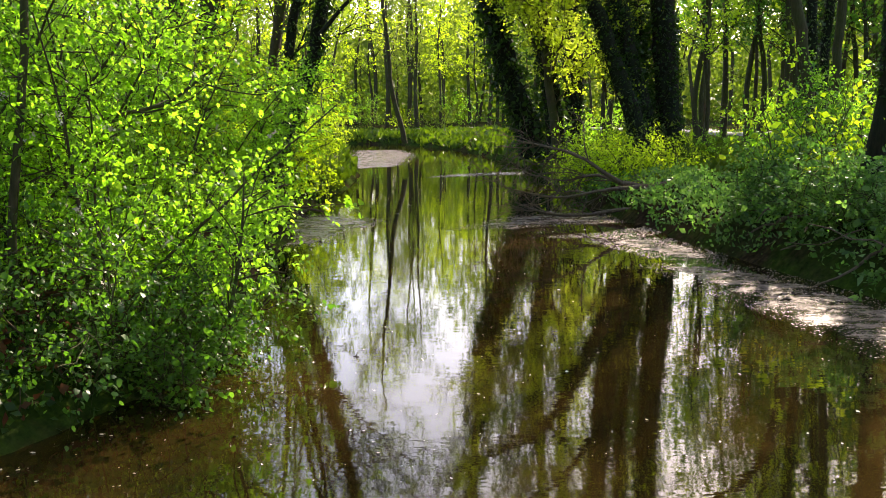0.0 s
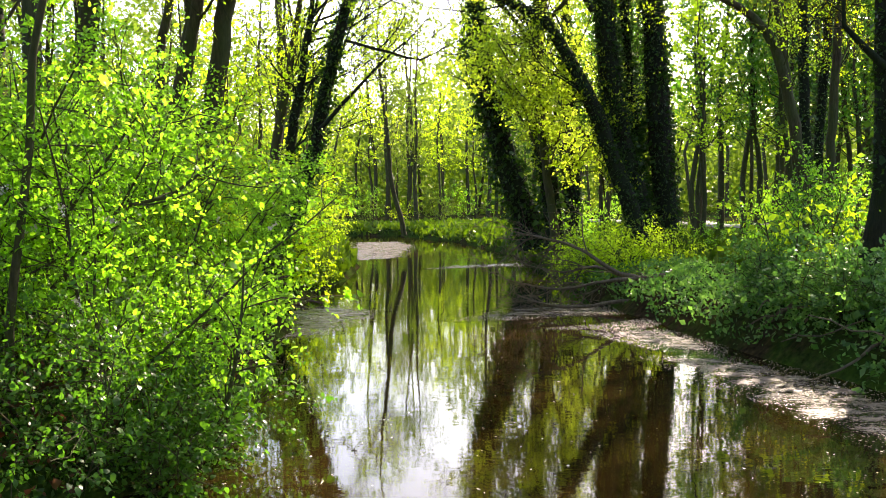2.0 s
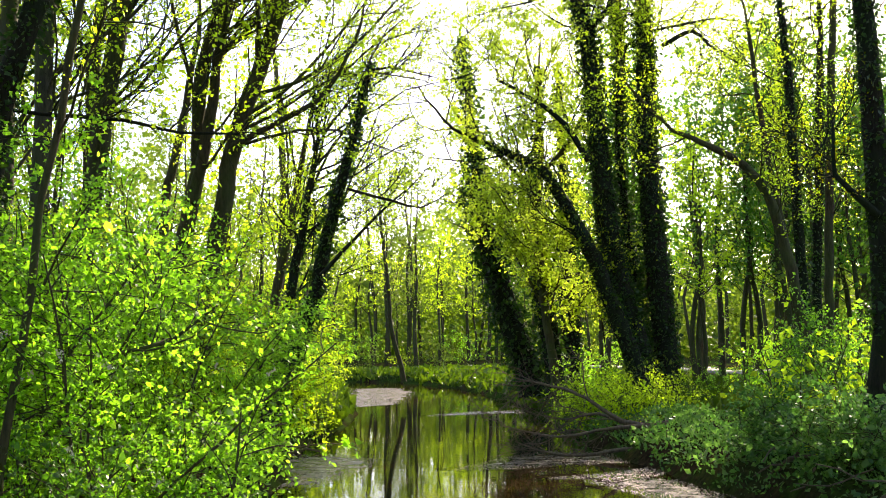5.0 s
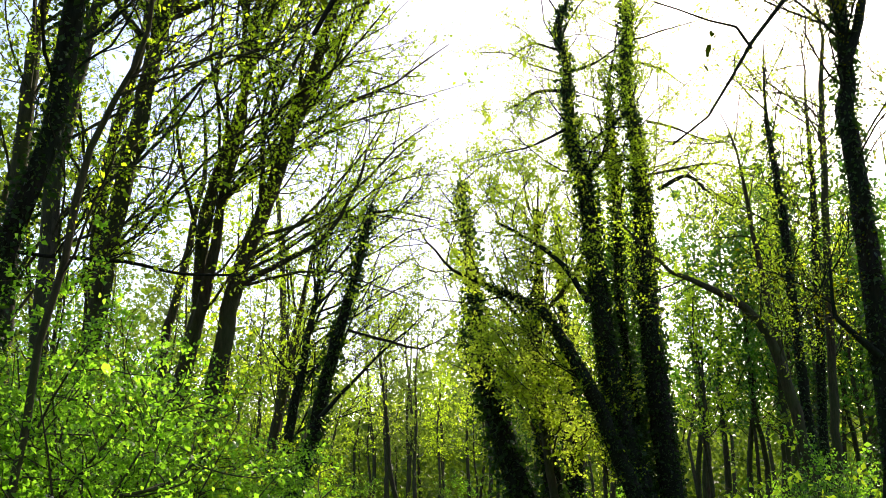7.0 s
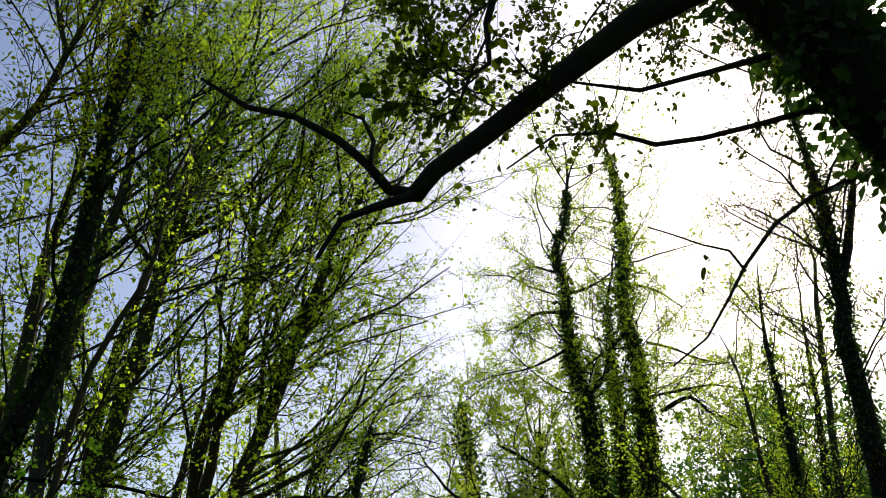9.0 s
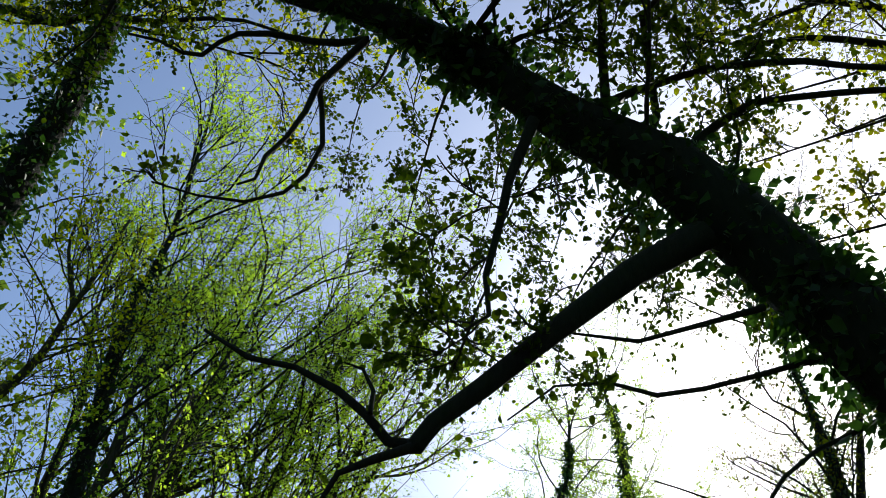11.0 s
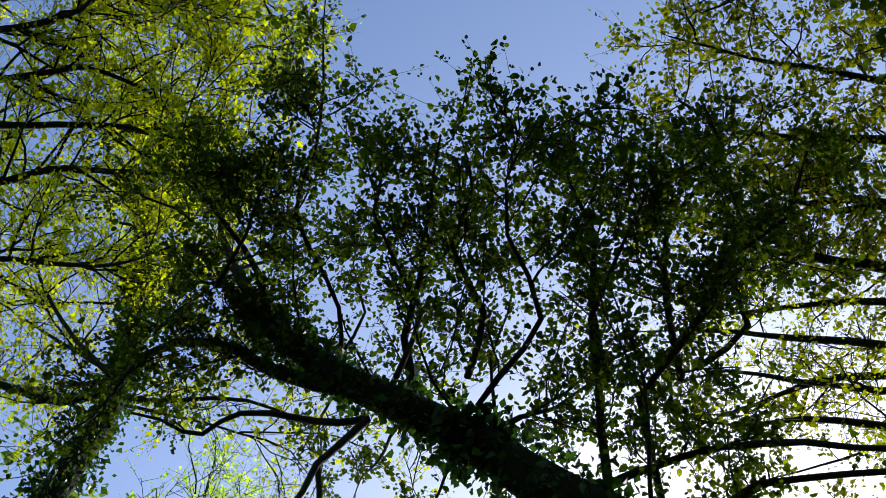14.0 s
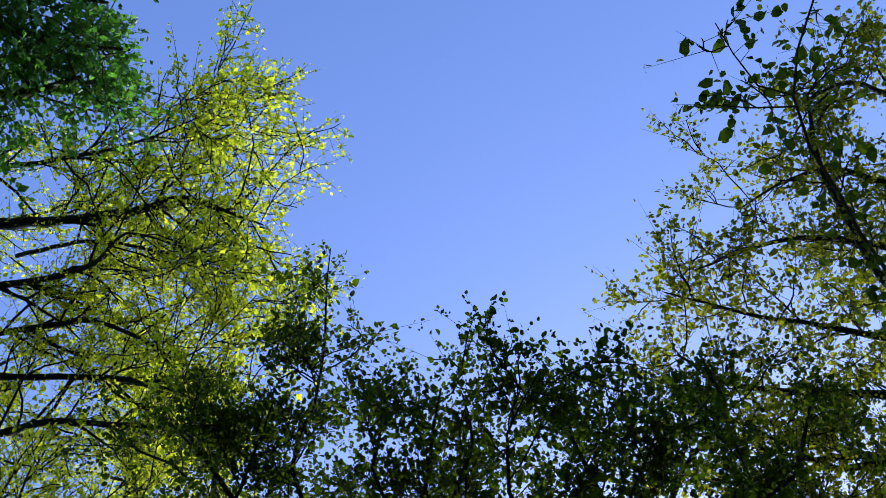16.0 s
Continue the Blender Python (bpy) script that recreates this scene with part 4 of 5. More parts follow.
line_q = [(-4.46, 6.20, 0.60, 0.252), (-4.31, 6.20, 6.77, 0.202), (-4.10, 6.20, 7.56, 0.189), (-3.92, 6.20, 8.38, 0.181), (-3.76, 6.20, 9.22, 0.167), (-3.63, 6.20, 10.09, 0.159), (-3.60, 6.20, 10.97, 0.149), (-3.60, 6.20, 11.48, 0.127), (-3.94, 6.20, 13.20, 0.098), (-4.62, 6.20, 16.28, 0.083), (-4.83, 6.20, 17.08, 0.058), (-5.26, 6.20, 19.28, 0.032)]
line_q1 = [(-3.35, 6.10, 11.00, 0.030), (-2.89, 6.00, 10.81, 0.026), (-2.38, 5.90, 10.71, 0.022), (-1.98, 5.80, 10.53, 0.018), (-1.57, 5.70, 10.20, 0.014), (-1.28, 5.60, 9.89, 0.010)]
line_q2 = [(-3.61, 6.30, 11.52, 0.054), (-4.23, 6.30, 11.22, 0.047), (-5.04, 6.30, 11.55, 0.046), (-5.72, 6.30, 11.78, 0.044)]
line_q4 = [(-3.62, 6.24, 11.10, 0.024), (-2.95, 6.67, 11.42, 0.017), (-2.31, 6.85, 11.40, 0.013), (-1.71, 7.03, 11.28, 0.009), (-1.43, 7.20, 10.97, 0.004)]
line_q5 = [(-2.31, 6.85, 11.40, 0.012), (-1.22, 7.13, 11.70, 0.009), (-0.66, 7.27, 11.37, 0.006), (-0.21, 7.40, 10.85, 0.003)]
line_q6 = [(-3.69, 6.20, 11.60, 0.040), (-4.48, 6.33, 12.37, 0.029), (-5.31, 6.47, 13.20, 0.017), (-6.38, 6.60, 14.28, 0.006)]
line_q7 = [(-3.47, 6.20, 10.61, 0.030), (-4.22, 6.33, 11.28, 0.022), (-4.93, 6.47, 11.76, 0.014), (-5.67, 6.60, 12.21, 0.006)]
line_q3 = [(-3.54, 5.80, 10.99, 0.032), (-4.30, 5.80, 11.95, 0.028), (-5.11, 5.80, 13.24, 0.023), (-6.26, 5.80, 15.64, 0.018)]
line_t0 = [(-7.31, 2.28, 15.10, 0.120), (-6.02, 2.24, 15.11, 0.081), (-5.03, 2.15, 14.91, 0.066), (-4.01, 1.98, 14.67, 0.053), (-3.23, 1.75, 14.32, 0.038), (-2.56, 1.86, 13.86, 0.022), (-2.07, 1.92, 13.35, 0.009)]
line_t1 = [(-3.82, 2.08, 16.56, 0.030), (-3.52, 1.28, 15.52, 0.022), (-3.03, 0.90, 14.47, 0.015), (-2.59, 0.51, 13.39, 0.007)]
line_t2 = [(-7.34, 3.35, 14.84, 0.102), (-5.99, 3.04, 14.82, 0.052), (-5.17, 2.85, 14.45, 0.041), (-4.31, 2.55, 14.09, 0.029), (-3.76, 2.08, 13.62, 0.015), (-2.88, 2.16, 13.12, 0.007)]
line_t3 = [(-7.35, 3.88, 14.69, 0.102), (-6.05, 3.68, 14.76, 0.049), (-5.13, 3.49, 14.56, 0.038), (-4.44, 3.33, 14.23, 0.029), (-3.66, 3.47, 13.82, 0.023), (-3.04, 3.54, 13.35, 0.012), (-2.14, 2.73, 13.16, 0.005)]
line_t4 = [(-7.35, 4.26, 14.56, 0.090), (-5.79, 4.14, 14.40, 0.051), (-4.24, 4.05, 14.08, 0.040), (-3.44, 3.93, 13.42, 0.025), (-2.83, 3.74, 12.70, 0.011)]
line_t5 = [(-7.34, 5.07, 14.26, 0.102), (-5.99, 4.91, 14.22, 0.057), (-5.04, 4.60, 13.97, 0.046), (-4.12, 4.47, 13.58, 0.038), (-3.13, 4.34, 13.16, 0.025), (-2.45, 4.13, 12.65, 0.011)]
line_t6 = [(-7.31, 5.94, 13.88, 0.090), (-5.90, 5.74, 13.68, 0.043), (-4.88, 5.57, 13.19, 0.032), (-3.93, 5.32, 12.66, 0.022), (-3.06, 4.84, 12.17, 0.011)]
line_t7 = [(-7.28, 1.55, 15.22, 0.078), (-5.87, 1.45, 14.97, 0.043), (-4.72, 1.28, 14.51, 0.029), (-3.65, 1.02, 13.98, 0.017), (-2.78, 0.69, 13.34, 0.007)]
line_t8 = [(-5.99, 2.79, 15.67, 0.036), (-4.69, 2.44, 14.98, 0.028), (-3.44, 2.43, 14.14, 0.017), (-2.32, 2.49, 13.18, 0.007)]
line_s0 = [(6.52, 5.32, 12.11, 0.111), (5.28, 5.15, 12.29, 0.064), (4.50, 4.98, 12.15, 0.048), (3.85, 4.79, 11.92, 0.030), (3.17, 4.54, 11.70, 0.013)]
line_s1 = [(6.54, 4.58, 12.46, 0.111), (5.30, 4.48, 12.60, 0.064), (4.69, 4.30, 12.37, 0.048), (4.09, 4.24, 12.07, 0.033), (3.35, 4.02, 11.88, 0.016)]
line_s2 = [(6.55, 3.82, 12.76, 0.111), (5.31, 3.79, 12.87, 0.061), (4.34, 3.71, 12.75, 0.045), (3.33, 3.59, 12.61, 0.030), (2.60, 3.17, 12.41, 0.013)]
line_s3 = [(6.55, 3.04, 13.01, 0.097), (5.30, 3.15, 13.07, 0.050), (4.39, 2.98, 12.96, 0.034), (3.50, 2.81, 12.79, 0.023), (2.47, 2.52, 12.62, 0.009)]
line_s4 = [(6.55, 3.56, 12.85, 0.097), (5.29, 2.63, 13.22, 0.057), (4.66, 1.81, 13.11, 0.045), (4.15, 1.09, 12.87, 0.030), (3.83, 0.35, 12.51, 0.016)]
line_s6 = [(6.57, 5.43, 12.01, 0.097), (5.32, 5.19, 12.25, 0.054), (4.35, 4.96, 12.23, 0.038), (3.33, 4.60, 12.20, 0.026), (2.60, 4.36, 11.96, 0.013)]
line_s7 = [(6.55, 4.46, 12.51, 0.097), (5.30, 4.46, 12.60, 0.054), (4.46, 4.47, 12.41, 0.038), (3.80, 4.13, 12.24, 0.023), (3.17, 3.79, 12.03, 0.009)]
line_s8 = [(6.56, 6.25, 11.52, 0.097), (5.32, 6.20, 11.66, 0.054), (4.35, 6.21, 11.50, 0.038), (3.52, 6.28, 11.17, 0.023), (2.78, 6.30, 10.78, 0.009)]
line_s10 = [(6.55, 2.38, 13.17, 0.097), (5.30, 2.14, 13.31, 0.050), (4.34, 2.00, 13.21, 0.034), (3.51, 2.08, 12.95, 0.023), (2.77, 2.27, 12.60, 0.009)]
line_s11 = [(6.54, 1.44, 13.34, 0.089), (5.29, 1.41, 13.44, 0.046), (4.44, 1.21, 13.28, 0.031), (3.74, 1.38, 12.99, 0.016), (3.23, 1.58, 12.59, 0.009)]
line_s12 = [(6.51, 0.50, 13.44, 0.082), (5.19, 0.41, 13.38, 0.042), (4.46, 0.22, 12.98, 0.027), (3.83, 0.41, 12.50, 0.013)]
line_m1 = [(7.85, 6.25, 10.00, 0.075), (5.91, 5.26, 11.20, 0.060), (4.81, 5.10, 11.40, 0.046), (4.12, 5.25, 11.60, 0.033), (3.39, 5.47, 11.80, 0.019), (2.72, 5.33, 12.00, 0.006)]
line_m2 = [(7.95, 6.30, 9.30, 0.070), (5.59, 5.50, 10.50, 0.060), (4.56, 5.26, 10.75, 0.046), (3.68, 5.32, 11.00, 0.033), (2.92, 5.37, 11.25, 0.019), (2.20, 5.55, 11.50, 0.006)]
line_m3 = [(8.00, 6.32, 8.80, 0.060), (5.33, 5.49, 10.00, 0.050), (4.36, 5.44, 10.20, 0.039), (3.62, 5.47, 10.40, 0.028), (2.94, 5.47, 10.60, 0.017), (2.44, 5.81, 10.80, 0.006)]
line_m4 = [(8.08, 6.36, 8.00, 0.060), (5.05, 5.68, 9.40, 0.050), (4.07, 5.39, 9.55, 0.039), (3.42, 5.41, 9.70, 0.028), (2.91, 5.61, 9.85, 0.017), (2.41, 5.63, 10.00, 0.006)]
line_s20 = [(8.42, 4.15, 8.00, 0.060), (7.35, 5.17, 8.99, 0.045), (5.92, 6.25, 10.11, 0.030), (4.84, 7.01, 10.36, 0.018), (3.60, 8.17, 10.83, 0.008)]
line_s21 = [(8.42, 4.15, 7.20, 0.060), (7.36, 5.10, 8.18, 0.045), (6.40, 5.96, 9.08, 0.030), (5.30, 6.76, 9.35, 0.018), (4.52, 7.67, 9.75, 0.008)]
line_s22 = [(8.42, 4.15, 6.80, 0.060), (7.13, 4.90, 7.78, 0.045), (5.98, 6.12, 8.59, 0.030), (4.71, 6.92, 8.82, 0.018), (3.80, 7.80, 9.20, 0.008)]
line_s23 = [(8.42, 4.15, 6.20, 0.060), (7.46, 4.78, 7.02, 0.045), (6.22, 5.86, 7.78, 0.030), (5.57, 6.53, 8.18, 0.018), (4.23, 7.22, 8.23, 0.008)]
line_s24 = [(8.42, 4.15, 8.60, 0.060), (7.46, 4.90, 9.39, 0.045), (6.38, 5.75, 9.90, 0.030), (5.42, 6.38, 10.16, 0.018), (4.28, 7.33, 10.40, 0.008)]
line_s25 = [(8.42, 4.15, 9.20, 0.060), (7.17, 5.20, 10.10, 0.045), (6.19, 6.10, 11.03, 0.030), (5.12, 7.24, 11.57, 0.018), (4.03, 8.06, 11.98, 0.008)]
line_s26 = [(8.42, 4.15, 9.60, 0.060), (7.68, 5.10, 10.72, 0.045), (7.06, 6.18, 11.83, 0.030), (6.51, 6.99, 12.42, 0.018), (5.80, 8.19, 12.61, 0.008)]
line_s5 = [(4.79, 2.60, 9.90, 0.026), (3.66, 1.69, 10.00, 0.019), (3.28, 1.10, 10.08, 0.017), (3.02, 0.69, 10.16, 0.015), (2.88, 0.29, 10.24, 0.012), (2.90, -0.08, 10.32, 0.010), (3.04, -0.49, 10.40, 0.008)]
line_s5b = [(2.87, 0.28, 10.20, 0.010), (2.56, 0.20, 10.20, 0.008), (2.36, -0.05, 10.20, 0.006), (2.19, -0.29, 10.20, 0.004)]
line_s5c = [(2.90, 0.37, 10.20, 0.009), (2.53, 0.38, 10.20, 0.006), (2.16, 0.36, 10.20, 0.004)]
line_u0 = [(-5.83, -0.26, 11.52, 0.094), (-4.82, -0.26, 11.41, 0.071), (-4.16, -0.25, 11.29, 0.046), (-3.44, -0.12, 11.16, 0.027), (-2.76, -0.05, 10.98, 0.011)]
line_u1 = [(-5.80, -0.88, 11.50, 0.094), (-4.70, -0.70, 11.45, 0.059), (-3.86, -0.56, 11.41, 0.040), (-3.04, -0.47, 11.30, 0.016)]
line_u2 = [(-5.86, 0.42, 11.50, 0.082), (-4.74, 0.39, 11.45, 0.053), (-3.94, 0.36, 11.38, 0.034), (-3.30, 0.19, 11.21, 0.014)]
line_h1 = [(-3.30, 8.20, 1.50, 0.023), (-2.99, 8.20, 1.83, 0.020), (-2.70, 8.20, 2.19, 0.017), (-2.28, 8.20, 2.28, 0.015), (-1.89, 8.20, 2.58, 0.010)]
line_h2 = [(-3.51, 8.60, 1.62, 0.019), (-3.28, 8.60, 2.17, 0.016), (-2.90, 8.60, 2.67, 0.013), (-2.59, 8.60, 3.11, 0.008)]
line_h3 = [(-1.78, 7.80, 0.28, 0.021), (-1.73, 7.80, 0.66, 0.019), (-1.66, 7.80, 0.98, 0.016), (-1.61, 7.80, 1.39, 0.011), (-1.59, 7.80, 1.75, 0.007)]
line_h4 = [(-2.74, 8.30, 2.19, 0.012), (-2.50, 8.30, 2.60, 0.010), (-2.30, 8.30, 2.93, 0.007)]
line_f1 = [(4.95, 21.00, 0.43, 0.068), (3.84, 21.00, 0.68, 0.053), (3.11, 21.00, 1.17, 0.036), (2.14, 21.00, 1.49, 0.022), (1.60, 21.00, 1.59, 0.013)]
line_f2 = [(5.20, 20.00, 0.01, 0.058), (4.02, 20.00, 0.20, 0.048), (2.85, 20.00, 0.07, 0.035), (2.10, 20.00, 0.13, 0.022), (1.58, 20.00, 0.31, 0.013)]
line_f3 = [(4.74, 20.60, 0.67, 0.053), (3.53, 20.60, 0.55, 0.039), (2.40, 20.60, 0.39, 0.026), (1.33, 20.60, 0.61, 0.013)]
line_f4 = [(4.59, 21.60, 0.29, 0.048), (3.45, 21.60, 0.79, 0.034), (2.70, 21.60, 0.67, 0.021), (1.83, 21.60, 0.86, 0.010)]

line_l13 = [(-7.40, 11.00, 0.60, 0.13), (-7.05, 11.00, 4.50, 0.11), (-6.55, 11.00, 7.60, 0.09), (-5.91, 11.00, 9.40, 0.065), (-5.52, 11.00, 10.10, 0.055), (-5.29, 11.00, 10.90, 0.045), (-5.02, 11.00, 11.98, 0.030), (-4.83, 11.00, 12.69, 0.020)]
line_l13c = [(-5.29, 11.00, 10.95, 0.040), (-5.54, 11.00, 11.76, 0.031), (-5.66, 11.00, 12.33, 0.021), (-5.62, 11.00, 13.06, 0.012)]

# ---- the trees that lean over the left bank ----
LEFT = dict(leaf=SPRING, boughs=(24, 0.3, 1.0, 3.6), sub=3, twigs=5.0, twig_len=0.5, per=8, size=0.058, aim=(0.6, -0.1, 0.5), wander=0.19, fine=0.45, stout=0.009)
LEFT_WIDE = {**LEFT, "boughs": (27, 0.33, 1.0, 4.4), "aim": (0.9, -0.15, 0.4)}
tree("alder_tree", "slender grey-brown tree leaning from among the bushes", [line_l1], seed=11, **{**LEFT, "boughs": (10, 0.45, 1.0, 1.3), "size": 0.034, "per": 6, "twig_len": 0.3})
tree("alder_tree", "tall straight grey tree trunk behind the bushes", [line_l2], seed=12, bark=GREY_BARK, **LEFT)
tree("alder_tree", "tall ivy-clad tree leaning over the bank", [line_l3], [line_l12], seed=13, bark=IVY_SHADE_BARK, ivy=(300, 0.075, 0.0, 0.75), **{**LEFT, "boughs": (20, 0.4, 1.0, 2.6)})
tree("alder_tree", "tall bare grey tree trunk in the wood", [line_l3b], seed=14, bark=GREY_BARK, **LEFT)
tree("alder_tree", "slender brown tree trunk in the wood", [line_l4], seed=15, **LEFT)
tree("alder_tree", "tall brown tree leaning toward the stream", [line_l5], [line_l5a, line_l5b, line_l5c, line_l5d], seed=16, limb_boughs=2.0, limb_reach=1.9, **LEFT_WIDE)
tree("alder_tree", "thin brown young tree in the wood", [line_l6], seed=17, **{**LEFT, "boughs": (7, 0.4, 1.0, 1.8)})
tree("alder_tree", "forked brown tree leaning toward the stream", [line_l7, line_l7b], [line_l7a, line_l7c], seed=18, limb_boughs=2.2, limb_reach=1.9, **LEFT_WIDE)
tree("alder_tree", "brown tree with a long limb over the stream", [line_l8], [line_l8b, line_l8a], seed=19, **{**LEFT_WIDE, "boughs": (32, 0.33, 1.0, 4.4), "per": 9})
tree("broken_tree", "leaning ivy-covered tree with a broken top", [line_l9], [line_l9a, line_l9b, line_l9c], seed=20, bark=IVY_SHADE_BARK, ivy=(420, 0.085, 0.0, 1.0, 0.1), grow=False, **{**LEFT, "boughs": (6, 0.4, 0.9, 1.6)})
tree("alder_tree", "thin dark tree trunk by the stream bend", [line_l10], seed=21, **LEFT)
tree("alder_tree", "slim tree with yellowish leaves beside the bushes", [line_l13], [line_l13c], seed=23, **{**LEFT, "leaf": MAPLE, "boughs": (26, 0.45, 1.0, 2.0), "size": 0.055, "aim": (0.2, -0.1, 0.4)})
tree("alder_tree", "thin ivied tree trunk by the stream bend", [line_l11], seed=22, bark=IVY_SHADE_BARK, ivy=(120, 0.09, 0.0, 0.8), **LEFT)

# ---- the ivy-clad group on the right bank ----
RIGHT = dict(leaf=SPRING, boughs=(22, 0.3, 1.0, 2.6), sub=3, stout=0.009, twigs=7, twig_len=0.45, per=8, size=0.05, aim=(0, 0, 0.15), fine=0.45)
tree("ivied_alder", "group of ivy-clad alder stems from one foot", [line_r2, line_r4, line_r3], [line_r4b, line_r2b, line_r2c, line_r2d, line_r2e, line_r2f, line_r2g, line_r2h, line_r4c, line_r4d, line_r4e], seed=31, bark=IVY_SHADE_BARK, ivy=(560, 0.1, 0.0, 0.9, 0.1), **{**RIGHT, "boughs": (30, 0.47, 1.0, 3.0), "sub": 3, "twigs": 8, "per": 9, "size": 0.054, "aim": (0, 0, -0.05), "rise": 0.03, "limb_boughs": 3.0, "limb_reach": 1.6, "fine": 0.45})
tree("arching_tree", "thin ivied stem arching low over the stream", [line_r1], seed=37, leaf=YELLOW, bark=IVY_SHADE_BARK, ivy=(420, 0.08, 0.0, 0.75, 0.1), **{k: v for k, v in RIGHT.items() if k != "leaf"})
tree("maple_tree", "young maple with glowing yellow-green leaves", [line_ym], [line_ya, line_yb, line_yc], seed=38, leaf=YELLOW, boughs=(48, 0.12, 1.0, 3.2), twigs=6.5, twig_len=0.5, per=12, size=0.085, fine=0.45, stout=0.009, aim=(-0.1, -0.3, 0.1))
tree("arching_tree", "brown tree arching over toward the stream", [line_r5, line_r5b], seed=32, **{**RIGHT, "boughs": (9, 0.4, 1.0, 1.8)})
tree("alder_tree", "slim ivied tree standing among elder bushes", [line_r6], seed=33, bark=IVY_SHADE_BARK, ivy=(260, 0.08, 0.0, 0.8), **RIGHT)
tree("alder_tree", "slim dark tree trunk in the wood", [line_r7], seed=34, bark=IVY_SHADE_BARK, ivy=(260, 0.08, 0.0, 0.6), **RIGHT)
tree("alder_tree", "thin bare tree trunk in the wood", [line_r7b], seed=35, **{**RIGHT, "per": 3})
tree("ivied_alder", "stout ivy-clad tree at the water's edge", [line_r8], [line_r8b, line_r8c], seed=36, bark=IVY_SHADE_BARK, ivy=(420, 0.075, 0.12, 0.85), **{**RIGHT, "leaf": OLIVE, "boughs": (32, 0.4, 1.0, 2.8), "per": 6, "size": 0.042, "twigs": 9})
tree("ivied_alder", "dark ivy-smothered tree by the far bend", [line_c1], seed=41, bark=IVY_SHADE_BARK, ivy=(460, 0.15, 0.0, 1.0, 0.24), **{**RIGHT, "boughs": (24, 0.4, 1.0, 2.6)})
tree("ivied_alder", "dark ivy-smothered tree by the far bend", [line_c2], seed=42, bark=IVY_SHADE_BARK, ivy=(240, 0.13, 0.0, 1.0, 0.1), **{**RIGHT, "boughs": (10, 0.55, 1.0, 2.2)})
tree("ivied_alder", "dark ivy-smothered tree by the far bend", [line_c3], seed=43, bark=IVY_SHADE_BARK, ivy=(300, 0.13, 0.0, 1.0, 0.13), **{**RIGHT, "boughs": (10, 0.55, 1.0, 2.2)})
tree("alder_tree", "thin leaning tree on the far bank", [line_c4], seed=44, **RIGHT)

# ---- the trees overhead ----
O_BASE = [(6.3, 5.0, 0.45, 0.42), (5.6, 4.9, 1.6, 0.36), (4.6, 4.8, 3.0, 0.33), (3.5, 4.7, 4.4, 0.31)]
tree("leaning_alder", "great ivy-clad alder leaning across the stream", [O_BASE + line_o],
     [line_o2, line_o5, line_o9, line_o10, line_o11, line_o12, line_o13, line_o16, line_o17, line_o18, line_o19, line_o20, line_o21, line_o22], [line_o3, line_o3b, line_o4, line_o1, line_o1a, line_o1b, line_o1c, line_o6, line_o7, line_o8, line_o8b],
     airy=[line_o30, line_o31, line_o32, line_o33, line_o34, line_o35, line_o36, line_o37, line_o38, line_o39, line_o40, line_o41, line_o42, line_o14, line_o15], seed=51, leaf=ALDER, bark=IVY_SHADE_BARK, boughs=(16, 0.45, 0.92, 1.9), sub=3, twigs=16, twig_len=0.25, per=10, size=0.041, round_leaf=0.36, stout=0.009, sparse_share=0.1,
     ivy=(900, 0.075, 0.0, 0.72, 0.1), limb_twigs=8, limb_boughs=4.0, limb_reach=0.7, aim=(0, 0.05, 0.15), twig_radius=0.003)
tree("ivied_ash", "tall ivy-clad ash at the water's edge", [line_q], [line_q1, line_q2, line_q3, line_q4, line_q5, line_q6, line_q7], seed=52, leaf=MAPLE, bark=IVY_SHADE_BARK,
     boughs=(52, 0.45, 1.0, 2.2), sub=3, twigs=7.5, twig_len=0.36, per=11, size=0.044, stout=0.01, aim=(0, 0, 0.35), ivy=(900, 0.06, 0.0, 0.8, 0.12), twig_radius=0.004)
T_STEM = [(-10.5, 3.2, 0.7, 0.34), (-10.3, 3.3, 5.0, 0.29), (-10.0, 3.4, 9.0, 0.25), (-9.6, 3.4, 12.5, 0.19), (-9.3, 3.2, 16.5, 0.1)]
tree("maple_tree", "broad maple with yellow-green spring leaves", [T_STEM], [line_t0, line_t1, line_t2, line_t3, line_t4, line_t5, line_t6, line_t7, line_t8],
     seed=53, leaf=MAPLE, bark=IVY_SHADE_BARK, boughs=(10, 0.5, 1.0, 3.2), sub=3, twigs=8, twig_len=0.34, per=10, size=0.05, limb_twigs=7, limb_boughs=3.8, limb_reach=1.3, aim=(0.3, 0, 0.5), stout=0.018, twig_radius=0.005)
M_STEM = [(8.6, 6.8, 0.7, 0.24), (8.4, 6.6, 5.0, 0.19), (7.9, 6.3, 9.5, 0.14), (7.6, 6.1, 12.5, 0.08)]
tree("maple_tree", "maple with yellow-green leaves behind the bushy alder", [M_STEM], [line_m1, line_m2, line_m3, line_m4], seed=57, leaf=MAPLE, bark=IVY_SHADE_BARK,
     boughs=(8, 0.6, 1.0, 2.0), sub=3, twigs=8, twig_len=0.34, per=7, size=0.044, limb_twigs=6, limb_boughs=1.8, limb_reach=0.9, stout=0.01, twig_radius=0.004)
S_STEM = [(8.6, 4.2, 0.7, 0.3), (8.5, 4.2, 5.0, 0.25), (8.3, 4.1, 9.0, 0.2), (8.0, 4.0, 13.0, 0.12)]
